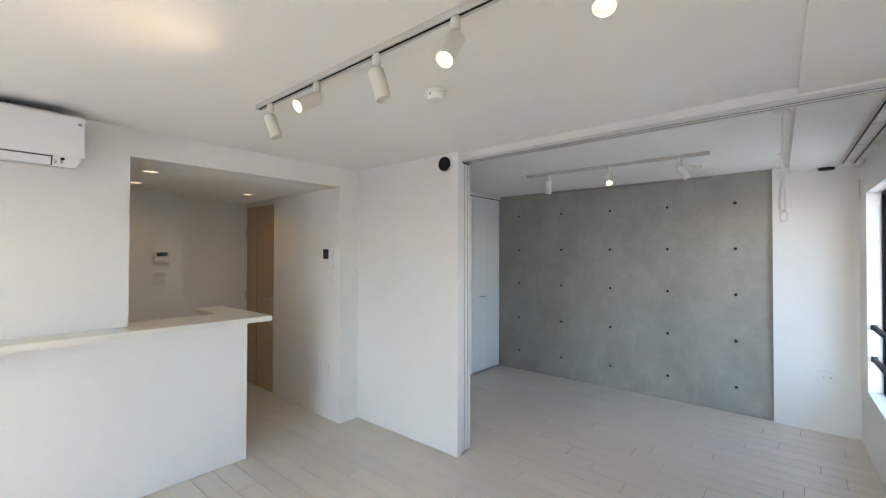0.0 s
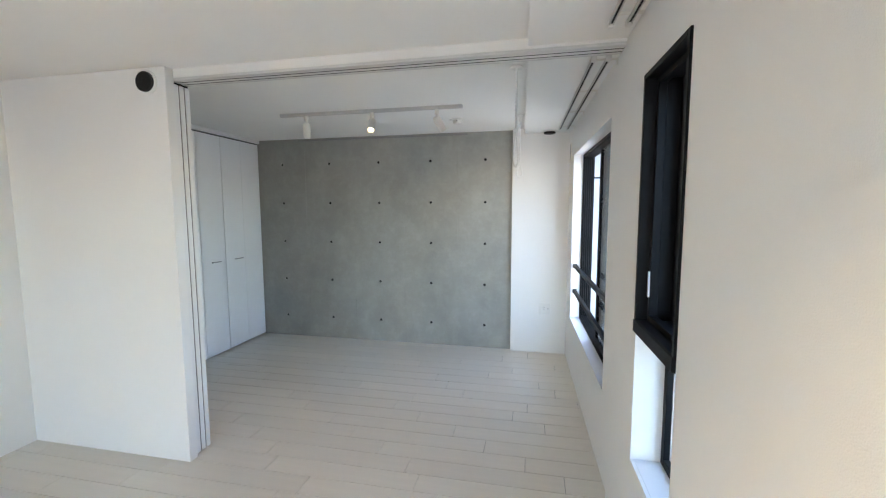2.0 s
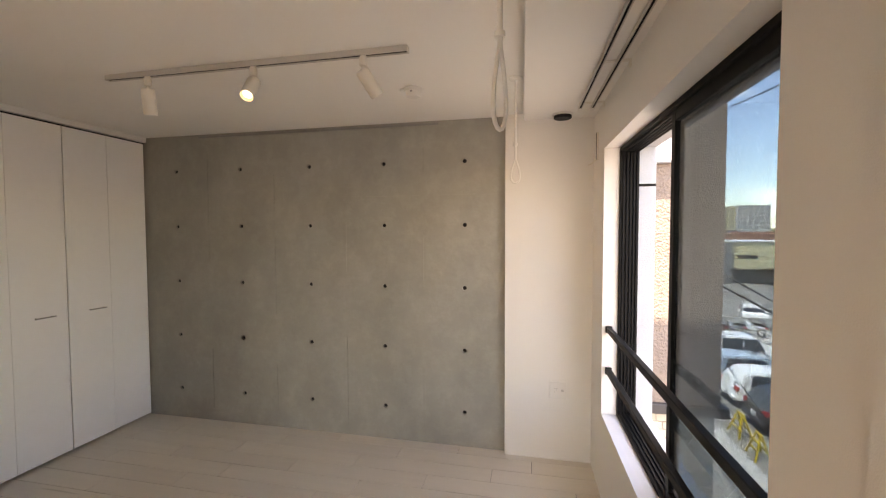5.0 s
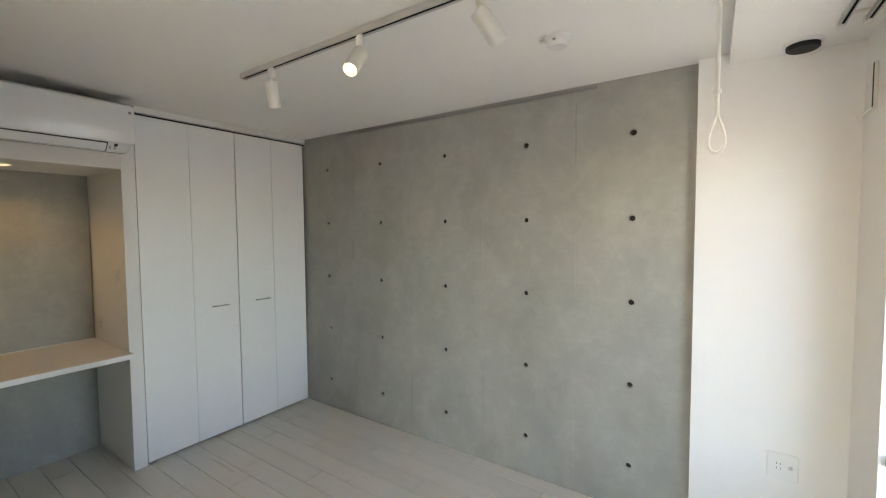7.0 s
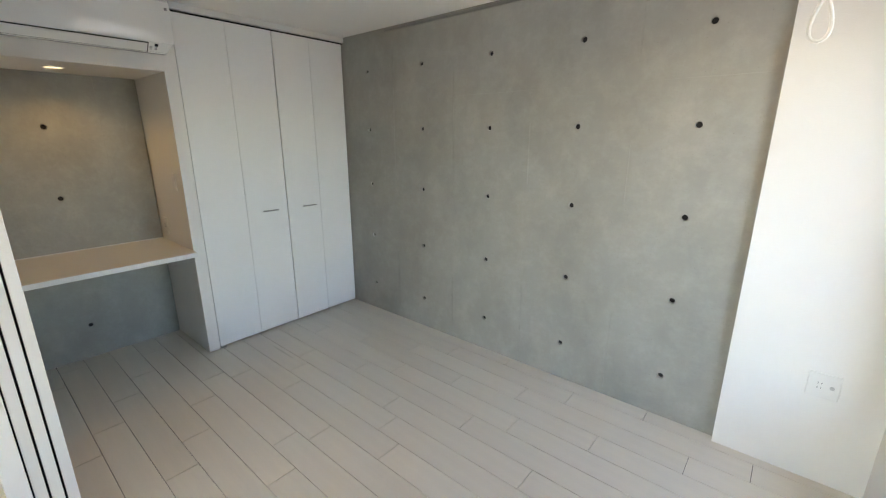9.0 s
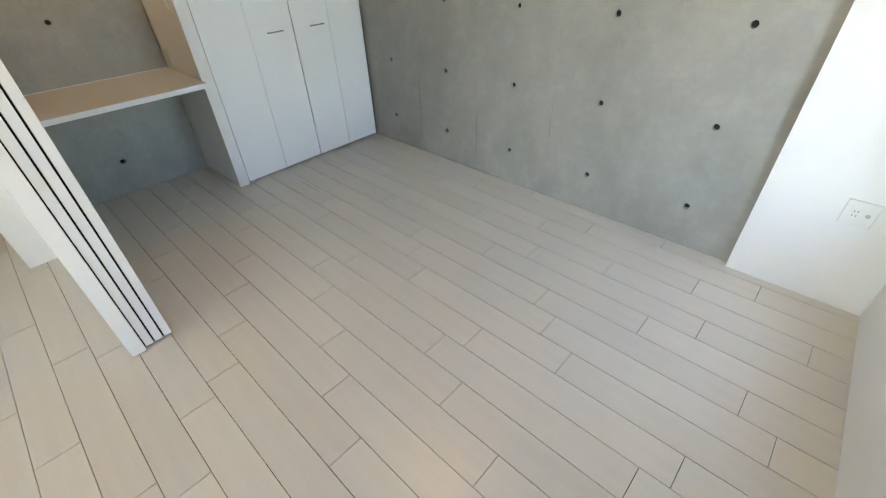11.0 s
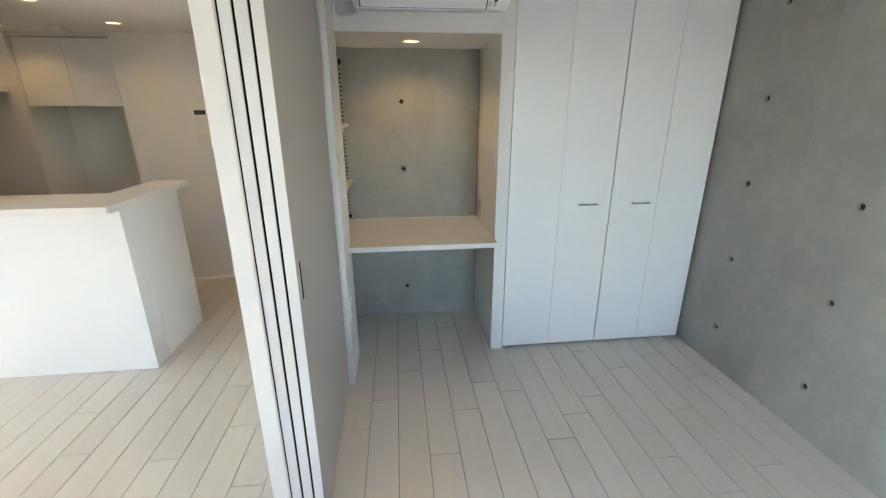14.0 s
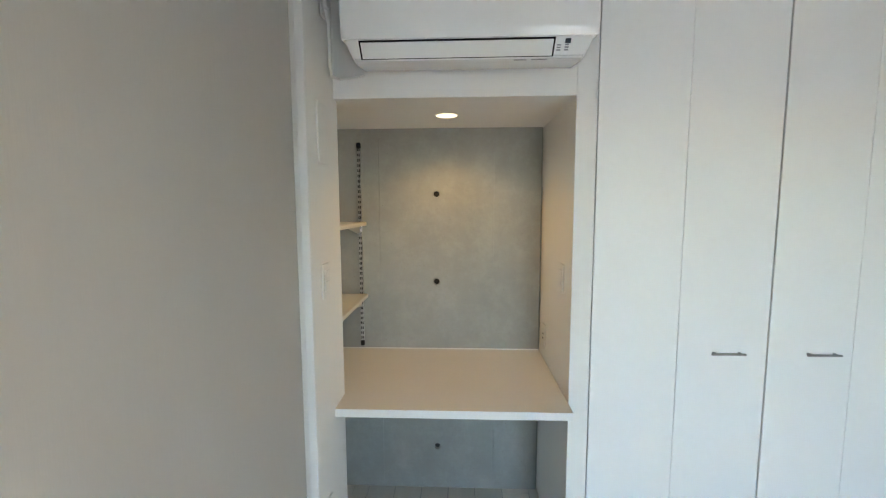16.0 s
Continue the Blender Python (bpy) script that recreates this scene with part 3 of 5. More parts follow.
part("lever_handle", bm, STEEL, leaf, "steel lever handle", smooth=True)
# the gap between the leaves is filled with black in place of its shade
bm = bm_new()
box(bm, 0.2525, 0.2695, 0.008, 0.022, 0.008, 2.09)
part("gap_shade_fill", bm, RUBBER, hd, "black strip standing in for the shaded gap between the two leaves")
for z in (0.3, 1.05, 1.8):
    bm = bm_new()
    cyl(bm, (0.004, -0.008, z - 0.05), (0.004, -0.008, z + 0.05), 0.007)
    part("hinge", bm, STEEL, hd)
bm = bm_new()
lathe(bm, (-4.55, 1.66, 0), (0, 0, 1), [(0.018, 0), (0.018, 0.01), (0.013, 0.014), (0.013, 0.035), (0.010, 0.04)])
own("door_stop", bm, RUBBER, "small black floor door stop", "door stop", smooth=True)


# ---- wall plates ----
def plate(at, face, w, h, label, keys=1, category="switch", holes=0):
    """A wall plate; face is the way it looks: '+y', '-y', '+x', '-x'."""
    turn = {"+y": 180, "-y": 0, "+x": 90, "-x": -90}[face]
    ob = thing(category.replace(" ", "_"), label, category)
    ob.matrix_world = pose(*at, 0, 0, turn)
    bm = bm_new()
    box(bm, -w / 2, w / 2, -0.007, 0.0, -h / 2, h / 2, 0.003, 2)
    part("cover", bm, PLATE, ob)
    if keys:
        for k in range(keys):
            kh = h * 0.62 / keys
            z0 = -h * 0.31 + k * kh
            bm = bm_new()
            box(bm, -w * 0.3, w * 0.3, -0.0105, -0.0065, z0 + 0.001, z0 + kh - 0.001, 0.0015)
            part("rocker", bm, TRIM, ob)
    for k in range(holes):
        z = 0.021 * (k - (holes - 1) / 2)
        for dx in (-0.0065, 0.0065):
            bm = bm_new()
            box(bm, dx - w * 0.0 - 0.001 - (0.014 if w > 0.1 else 0), dx + 0.001 - (0.014 if w > 0.1 else 0), -0.0078, -0.0068, z - 0.004, z + 0.004)
            part("slot", bm, GREYPLASTIC, ob)
    return ob


plate((0.645, 4.955, 0.481), "-y", 0.112, 0.118, "white double outlet plate with an aerial socket", 0, "outlet", 2)
bm = bm_new()
lathe(bm, (0.673, 4.9475, 0.481), (0, -1, 0), [(0.0085, 0), (0.0085, 0.003), (0.004, 0.0035), (0.004, 0.007)], 16)
own("aerial_socket", bm, STEEL, "round metal aerial socket on the outlet plate", "socket", smooth=True)
plate((-2.545, 2.7525, 1.285), "+y", 0.075, 0.12, "white wall switch plate", 2)
plate((-2.555, 2.7525, 1.78), "+y", 0.10, 0.20, "flat white access plate on the wall", 0, "access plate")
plate((-2.50, 2.7525, 0.45), "+y", 0.075, 0.12, "white wall outlet plate", 0, "outlet", 2)
plate((-2.845, 3.6358, 1.245), "-y", 0.07, 0.12, "white switch plate inside the niche", 1)
plate((-3.17, 3.6358, 0.90), "-y", 0.07, 0.12, "white outlet plate inside the niche", 0, "outlet", 2)
plate((-2.888, 2.345, 1.297), "-y", 0.075, 0.12, "white hall switch plate", 2)
plate((-2.915, 2.345, 0.45), "-y", 0.075, 0.12, "white hall outlet plate", 0, "outlet", 2)
plate((-3.794, 2.345, 1.30), "-y", 0.075, 0.12, "white switch plate beside the hall door", 1)
plate((-4.27, 1.365, 1.295), "+x", 0.10, 0.12, "white three-way switch plate in the kitchen", 3)
ic = thing("intercom", "white video intercom with a dark screen", "intercom", (-2.89, 2.345, 1.50))
bm = bm_new()
box(bm, -0.07, 0.07, -0.028, 0, -0.105, 0.105, 0.006, 2)
part("case", bm, PLATE, ic)
bm = bm_new()
box(bm, -0.055, 0.03, -0.0295, -0.0275, -0.005, 0.085, 0.002)
part("screen", bm, SCREEN, ic, "dark glossy screen")
for k in range(3):
    bm = bm_new()
    box(bm, -0.05 + 0.032 * k, -0.03 + 0.032 * k, -0.0305, -0.0275, -0.06, -0.045, 0.002)
    part("button", bm, TRIM, ic)
rm = thing("bath_remote", "white water-heater remote with a dark display", "remote panel", (-4.27, 1.378, 1.505))
bm = bm_new()
box(bm, 0, 0.02, -0.062, 0.062, -0.065, 0.06, 0.005, 2)
part("case", bm, PLATE, rm)
bm = bm_new()
box(bm, 0.0195, 0.0215, -0.048, 0.045, 0.012, 0.048, 0.001)
part("display", bm, SCREEN, rm, "dark display")
bm = bm_new()
box(bm, 0.0195, 0.0225, -0.055, 0.055, -0.058, -0.02, 0.002)
part("flap", bm, TRIM, rm)


# ---- air conditioners ----
def air_conditioner(y0, y1, z0, z1, x):
    ac = thing("air_conditioner", "glossy white wall-mounted air conditioner, louvre shut", "air conditioner", (x, y0, z0))
    w, h = y1 - y0, z1 - z0
    prof = [(0.0, 0.026), (0.13, 0.006), (0.178, 0.004), (0.219, 0.052), (0.227, 0.075), (0.232, 0.14), (0.232, 0.235), (0.225, 0.268), (0.20, h), (0.0, h)]
    bm = bm_new()
    extrude_profile(bm, prof, "y", 0, w)
    # the ends draw in towards the bottom
    for v in bm.verts:
        if v.co.z < 0.07:
            v.co.y += (0.028 if v.co.y < w / 2 else -0.028) * (0.07 - v.co.z) / 0.07
    bmesh.ops.bevel(bm, geom=list(bm.edges), offset=0.007, segments=2, affect="EDGES", clamp_overlap=True)
    part("body", bm, ACWHITE, ac, smooth=True)
    bm = bm_new()
    # front panel, a slightly proud curved sheet above the outlet
    pr = [(0.2215, 0.054), (0.2295, 0.075), (0.2345, 0.14), (0.2345, 0.236), (0.2275, 0.268), (0.205, h - 0.004), (0.19, h - 0.006), (0.19, 0.054)]
    extrude_profile(bm, pr, "y", -0.002, w + 0.002)
    bmesh.ops.bevel(bm, geom=[e for e in bm.edges if abs(e.verts[0].co.y - e.verts[1].co.y) < 1e-6], offset=0.004, segments=2, affect="EDGES", clamp_overlap=True)
    part("front_panel", bm, ACWHITE, ac, smooth=True)
    # louvre with its dark slit
    a, b = Vector((0.181, 0, 0.0075)), Vector((0.2165, 0, 0.049))
    nrm = Vector((b.z - a.z, 0, -(b.x - a.x))).normalized()
    for name, mat, u0, u1, y_0, y_1, d0, d1 in (("outlet_slit", RUBBER, -0.02, 1.04, 0.052, w - 0.125, -0.004, 0.0012), ("louvre", ACWHITE, 0.05, 0.95, 0.058, w - 0.131, -0.002, 0.0045)):
        bm = bm_new()
        p, q = a + (b - a) * u0, a + (b - a) * u1
        extrude_profile(bm, [((p + nrm * d0).x, (p + nrm * d0).z), ((p + nrm * d1).x, (p + nrm * d1).z), ((q + nrm * d1).x, (q + nrm * d1).z), ((q + nrm * d0).x, (q + nrm * d0).z)], "y", y_0, y_1)
        part(name, bm, mat, ac)
    # display window and printed marks
    def mark(name, u, v, y_0, y_1, mat, lift=0.002):
        bm = bm_new()
        p, q = a + (b - a) * u, a + (b - a) * v
        extrude_profile(bm, [((p - nrm * 0.002).x, (p - nrm * 0.002).z), ((p + nrm * lift).x, (p + nrm * lift).z), ((q + nrm * lift).x, (q + nrm * lift).z), ((q - nrm * 0.002).x, (q - nrm * 0.002).z)], "y", y_0, y_1)
        part(name, bm, mat, ac)
    mark("display_window", 0.70, 0.96, w - 0.095, w - 0.078, SCREEN)
    for k in range(3):
        mark("printed_mark", 0.30 + 0.14 * k, 0.36 + 0.14 * k, w - 0.118, w - 0.106, INK, 0.0016)
        mark("printed_mark", 0.30 + 0.14 * k, 0.38 + 0.14 * k, w - 0.094, w - 0.082, INK, 0.0016)
    for y_0, y_1 in ((0.13, 0.20), (w - 0.245, w - 0.205), (w - 0.19, w - 0.14)):
        bm = bm_new()
        box(bm, 0.158, 0.164, y_0, y_1, 0.0030, 0.0080)
        part("printed_label", bm, INK if y_0 > 0.3 else TRACK, ac)
    bm = bm_new()
    box(bm, 0.2335, 0.2352, w - 0.028, w - 0.014, h - 0.062, h - 0.048)
    part("badge", bm, INK, ac)
    bm = bm_new()
    box(bm, 0.2335, 0.2352, 0.016, 0.062, h - 0.058, h - 0.05)
    part("badge", bm, INK, ac)
    bm = bm_new()
    box(bm, 0.03, 0.19, 0.03, w - 0.03, h - 0.001, h + 0.002)
    part("intake_grille", bm, GREYPLASTIC, ac)
    return ac


air_conditioner(2.850, 3.636, 2.0, 2.287, -2.70)
air_conditioner(-0.267, 0.516, 2.0, 2.287, WEST)
# drain hose and power lead beside the bedroom unit
lead = thing("power_lead", "white power lead with a plug beside the air conditioner", "cable", (-2.60, 2.762, 2.2))
lead.rotation_euler = (0, 0, radians(90))
bm = bm_new()
sweep(bm, [(0.0, 0.0, 0.02), (0.012, 0.0, -0.05), (0.012, 0.004, -0.13), (0.008, 0.015, -0.19), (0.004, 0.04, -0.205), (0.02, 0.085, -0.203), (0.06, 0.088, -0.198), (0.11, 0.085, -0.19)], 0.0052, 8)
part("cord", bm, PLATE, lead, smooth=True)
bm = bm_new()
box(bm, -0.009, 0.012, -0.016, 0.016, 0.0, 0.04, 0.004)
part("plug", bm, PLATE, lead)
bm = bm_new()
box(bm, -0.0095, -0.002, -0.032, 0.032, -0.03, 0.09, 0.003)
part("socket_plate", bm, PLATE, lead)


# ---- lights on the ceiling ----
def spotlight(x, y, z, aim, lit, power, size=1.0):
    """A cylinder spot hung from a track; aim is where its mouth points."""
    aim = Vector(aim).normalized()
    s = thing("track_spotlight", "cream cylinder track spotlight, " + ("lit" if lit else "unlit"), "spotlight", (x, y, z), "track spotlights")
    bm = bm_new()
    lathe(bm, (0, 0, 0), (0, 0, -1), [(0.013, -0.012), (0.013, 0.006), (0.017, 0.008), (0.017, 0.040), (0.014, 0.043), (0.008, 0.046), (0.008, 0.056), (0.013, 0.057), (0.013, 0.076), (0.008, 0.078)], 20)
    part("connector", bm, CREAM, s, smooth=True)
    top = Vector((0, 0, -0.072))
    side = aim.cross(Vector((0, 0, 1)))
    # the can hangs by its upper end
    back, length, r = top - aim * 0.014, 0.122, 0.030
    bm = bm_new()
    lathe(bm, back, aim, [(0.0, 0.0), (0.026, 0.0), (r, 0.006), (r, length), (r - 0.0025, length), (r - 0.0035, length - 0.016), (0.0, length - 0.018)], 32)
    part("can", bm, CREAM, s, smooth=True)
    bm = bm_new()
    cyl(bm, back + aim * (length - 0.0165), back + aim * (length - 0.0125), (r - 0.004) * 0.74, (r - 0.0045) * 0.74, 28)
    part("lens", bm, BULB if lit else ACWHITE, s, "glowing warm lens" if lit else "")
    bm = bm_new()
    lathe(bm, back + aim * (length - 0.0165), aim, [((r - 0.004) * 0.75, 0.0), (r - 0.0045, 0.001), (r - 0.0045, 0.004), ((r - 0.004) * 0.75, 0.003)], 28)
    part("reflector", bm, HALO if lit else ALU, s, "warm glowing reflector ring" if lit else "", smooth=True)
    if lit:
        lamp = new("spot_beam", bpy.data.lights.new("spot_beam", "SPOT"))
        lamp.data.energy, lamp.data.color, lamp.data.spot_size, lamp.data.spot_blend = power, WARM, radians(125), 1.0
        lamp.data.shadow_soft_size = 0.025
        eye = Vector((x, y, z)) + back + aim * (length - 0.008)
        lamp.matrix_world = look(eye, eye + aim)
    return s


def light_track(x0, x1, y, z, label):
    t = thing("light_track", label, "light track", ((x0 + x1) / 2, y, z))
    h = (x1 - x0) / 2
    for name, a, b, c, d, mat in (("side_rail", -0.0175, -0.008, 0.0, 0.024, TRACK), ("side_rail", 0.008, 0.0175, 0.0, 0.024, TRACK), ("slot", -0.008, 0.008, 0.004, 0.0235, RUBBER)):
        bm = bm_new()
        box(bm, -h, h, a, b, c, d, 0.0008)
        part(name, bm, mat, t)
    for sx in (-1, 1):
        bm = bm_new()
        box(bm, sx * h, sx * (h + 0.006), -0.017, 0.017, -0.0008, 0.0242, 0.001)
        part("end_cap", bm, TRACK, t)


light_track(-1.62, -0.057, 3.817, H_BED - 0.0245, "grey ceiling light track in the bedroom")
zt = H_BED - 0.0245
spotlight(-1.385, 3.817, zt, (-0.12, 0.22, -1), False, 0)
spotlight(-0.797, 3.817, zt, (0.12, -0.62, -0.75), True, 2.3)
spotlight(-0.255, 3.817, zt, (0.42, 0.62, -0.85), True, 1.2)
light_track(-1.705, 0.60, 1.096, H_LIV - 0.0245, "grey ceiling light track in the living room")
zt = H_LIV - 0.0245
spotlight(-1.584, 1.096, zt, (0.35, 0.18, -1), False, 0)
spotlight(-1.167, 1.096, zt, (-0.05, -0.80, -0.50), True, 7.6)
spotlight(-0.765, 1.096, zt, (0.28, 0.12, -1), False, 0)
spotlight(-0.38, 1.096, zt, (0.05, -0.55, -0.78), True, 7.6)
spotlight(0.10, 1.096, zt, (0.05, -0.35, -0.85), True, 7.6)


def downlight(x, y, z, power):
    d = thing("downlight", "small round recessed downlight, lit warm", "downlight", (x, y, z), "downlights")
    bm = bm_new()
    lathe(bm, (0, 0, 0), (0, 0, -1), [(0.053, 0.0), (0.053, 0.003), (0.046, 0.004), (0.044, 0.001), (0.044, -0.0005)], 32)
    part("rim", bm, TRIM, d, smooth=True)
    bm = bm_new()
    cyl(bm, (0, 0, -0.0012), (0, 0, -0.0032), 0.043, 0.043, 28)
    part("diffuser", bm, DOWNGLOW, d, "glowing warm diffuser")
    lamp = new("downlight_beam", bpy.data.lights.new("downlight_beam", "SPOT"))
    lamp.data.energy, lamp.data.color, lamp.data.spot_size, lamp.data.spot_blend, lamp.data.shadow_soft_size = power, AMBER, radians(140), 0.7, 0.03
    lamp.matrix_world = look((x, y, z - 0.012), (x, y, z - 1))


downlight(-2.99, 3.16, 1.932, 0.46)
downlight(-3.19, 1.0, H_HALL, 0.3)
downlight(-3.86, 1.06, H_HALL, 0.24)
downlight(-4.0, 0.17, H_HALL, 0.24)
downlight(-3.83, 2.01, H_HALL, 0.34)


def smoke_alarm(x, y, z):
    s = thing("smoke_alarm", "round white ceiling smoke alarm", "smoke alarm", (x, y, z), "smoke alarms")
    bm = bm_new()
    lathe(bm, (0, 0, 0), (0, 0, -1), [(0.052, 0), (0.052, 0.010), (0.048, 0.014), (0.043, 0.016), (0.043, 0.034), (0.036, 0.044), (0.0, 0.047)], 28)
    part("case", bm, PLATE, s, smooth=True)
    bm = bm_new()
    box(bm, -0.006, 0.006, -0.0445, -0.040, -0.028, -0.020, 0.001)
    part("indicator", bm, INK, s)
    bm = bm_new()
    box(bm, -0.075, -0.045, -0.012, 0.012, -0.012, 0, 0.003)
    part("tab", bm, PLATE, s)


smoke_alarm(-0.178, 4.33, H_BED)
smoke_alarm(-0.865, 1.555, H_LIV)
smoke_alarm(-4.0, 0.58, H_HALL)


def vent(at, axis, label):
    v = thing("air_vent", label, "air vent", at, "round air vents")
    bm = bm_new()
    lathe(bm, (0, 0, 0), axis, [(0.066, 0), (0.066, 0.008), (0.062, 0.012), (0.056, 0.012)], 32)
    part("collar", bm, PLATE, v, smooth=True)
    bm = bm_new()
    lathe(bm, (0, 0, 0), axis, [(0.055, 0.002), (0.055, 0.026), (0.050, 0.030), (0.0, 0.030)], 32)
    part("cap", bm, GREYPLASTIC, v, "dark plastic cap", smooth=True)


vent((0.652, 4.845, H_BEAM), (0, 0, -1), "round dark ceiling air vent with a white collar")
vent((-1.632, PART_Y0, 2.243), (0, -1, 0), "round dark wall air vent with a white collar")


# laundry hangers: a rod with a stirrup loop, on a ceiling cup
def hanger(x, y, loop_z, bend, width, tall, label):
    h = thing("laundry_pole_hanger", label, "laundry hanger", (x, y, H_BED), "laundry hangers")
    bm = bm_new()
    lathe(bm, (0, 0, 0), (0, 0, -1), [(0.036, 0), (0.036, 0.007), (0.030, 0.012), (0.010, 0.013), (0.010, 0.022)], 24)
    part("ceiling_cup", bm, PLATE, h, smooth=True)
    zl = loop_z - H_BED
    bm = bm_new()
    cyl(bm, (0, 0, -0.02), (0, 0, zl + tall - 0.008), 0.0065, None, 14)
    part("rod", bm, PLATE, h, smooth=True)
    bm = bm_new()
    cyl(bm, (0, 0, zl * 0.62), (0, 0, zl * 0.62 - 0.012), 0.012, None, 14)
    part("joint", bm, PLATE, h)
    bm = bm_new()
    loop = []
    for k in range(24):
        a = 2 * math.pi * k / 24
        w = width * math.sin(a) * math.sin(a / 2) ** 1.6
        loop.append((w * bend, w * (1 - bend), zl + tall - tall * (1 - math.cos(a)) / 2))
    sweep(bm, loop, 0.005, 8, True)
    part("loop", bm, PLATE, h, smooth=True)


hanger(0.395, 3.03, 1.775, 0.45, 0.042, 0.20, "white ceiling laundry pole hanger with a loop end")
hanger(0.38, 4.285, 1.80, 0.95, 0.036, 0.13, "white ceiling laundry pole hanger with a loop end")


# curtain rails, double
def curtain_rail(y0, y1, z):
    r = thing("curtain_rail", "double cream curtain rail under the beam", "curtain rail", (0, 0, 0), "curtain rails")
    for d in (-0.125, -0.055):
        bm = bm_new()
        box(bm, d - 0.010, d - 0.0045, y0, y1, z, z + 0.016, 0.001)
        box(bm, d + 0.0045, d + 0.010, y0, y1, z, z + 0.016, 0.001)
        part("rail", to_window_wall(bm), TRACK, r)
        bm = bm_new()
        box(bm, d - 0.0045, d + 0.0045, y0 + 0.02, y1 - 0.02, z + 0.0015, z + 0.0155)
        part("slot", to_window_wall(bm), RUBBER, r)
        for y in (y0, y1):
            bm = bm_new()
            box(bm, d - 0.012, d + 0.012, y - 0.014, y + 0.014, z - 0.008, z + 0.020, 0.004)
            part("end_stop", to_window_wall(bm), PLATE, r)
    n = max(2, round((y1 - y0) / 0.75) + 1)
    for k in range(n):
        y = y0 + 0.06 + (y1 - y0 - 0.12) * k / (n - 1)
        bm = bm_new()
        box(bm, -0.137, 0.0, y - 0.010, y + 0.010, z + 0.016, z + 0.024, 0.001)
        box(bm, -0.004, 0.0, y - 0.012, y + 0.012, z - 0.01, z + 0.024)
        part("bracket", to_window_wall(bm), CREAM, r)


curtain_rail(2.80, 4.69, 2.268)
curtain_rail(1.20, 2.40, 2.268)
# curtain tie hook on the wall beside the window
hook = thing("tie_back_hook", "slim cream hook bracket on the wall beside the window", "hook", (wall_x(4.80), 4.80, 1.985))
bm = bm_new()
box(bm, -0.012, 0.0, -0.008, 0.008, 0.0, 0.17, 0.002)
part("plate", bm, CREAM, hook)
bm = bm_new()
box(bm, -0.0135, -0.0118, -0.0085, 0.002, 0.004, 0.166)
part("slot", bm, GREYPLASTIC, hook)
bm = bm_new()
sweep(bm, [(-0.008, 0.0, 0.01), (-0.03, 0.03, -0.012), (-0.05, 0.05, -0.02)], 0.004, 8)
part("hook_arm", bm, CREAM, hook)

# picture rail on the concrete
pr = thing("picture_rail", "thin metal picture rail on the concrete wall", "picture rail", (-1.18, 4.998, 2.308))
bm = bm_new()
box(bm, -0.993, 0.993, -0.006, 0, 0.0125, 0.0165)
box(bm, -0.993, 0.993, -0.006, 0, 0.0, 0.004)
box(bm, -0.993, 0.993, -0.0015, 0, 0.004, 0.0125)
part("rail", bm, HANDLE, pr)
for k in range(5):
    bm = bm_new()
    box(bm, 0.79 + 0.033 * k, 0.798 + 0.033 * k, -0.010, -0.005, -0.004, 0.012, 0.002)
    part("runner", bm, HANDLE, pr)

# ---- windows ----
def bars(w, d0, d1, t, name, parent, mat=BLACK, top=None, bottom=None):
    """Four bars round an opening (y0, y1, z0, z1)."""
    y0, y1, z0, z1 = w
    for a, b, c, d in ((y0, y0 + t, z0, z1), (y1 - t, y1, z0, z1), (y0 + t, y1 - t, z1 - t, z1), (y0 + t, y1 - t, z0, z0 + t)):
        bm = bm_new()
        box(bm, d0, d1, a, b, c, d, 0.002)
        part(name, to_window_wall(bm), mat, parent)


win2 = tagged(new("window_2"), "wide black sliding window, one side open", "window", kind="structure")
bars(W2, 0.083, 0.182, 0.022, "frame_bar", win2)
# track ribs in the frame
for d in (0.100, 0.118, 0.136, 0.154, 0.170):
    y0, y1, z0, z1 = W2
    for a, b, c, e in ((y1 - 0.034, y1 - 0.022, z0 + 0.022, z1 - 0.022), (y0 + 0.022, y1 - 0.034, z0 + 0.022, z0 + 0.034), (y0 + 0.022, y1 - 0.034, z1 - 0.034, z1 - 0.022)):
        bm = bm_new()
        box(bm, d - 0.003, d + 0.003, a, b, c, e)
        part("track_rib", to_window_wall(bm), BLACK, win2)


def sash(y0, y1, d, parent, with_wire=True):
    z0, z1 = W2[2] + 0.028, W2[3] - 0.028
    s = tagged(new("sash"), "black aluminium sliding sash with wired glass")
    s.parent = parent
    bars((y0, y1, z0, z1), d - 0.013, d + 0.013, 0.036, "sash_bar", s)
    bm = bm_new()
    box(bm, d - 0.003, d + 0.003, y0 + 0.034, y1 - 0.034, z0 + 0.034, z1 - 0.034)
    g = part("pane", to_window_wall(bm), GLASS, s, "wired glass pane")
    g.visible_shadow = False
    return s


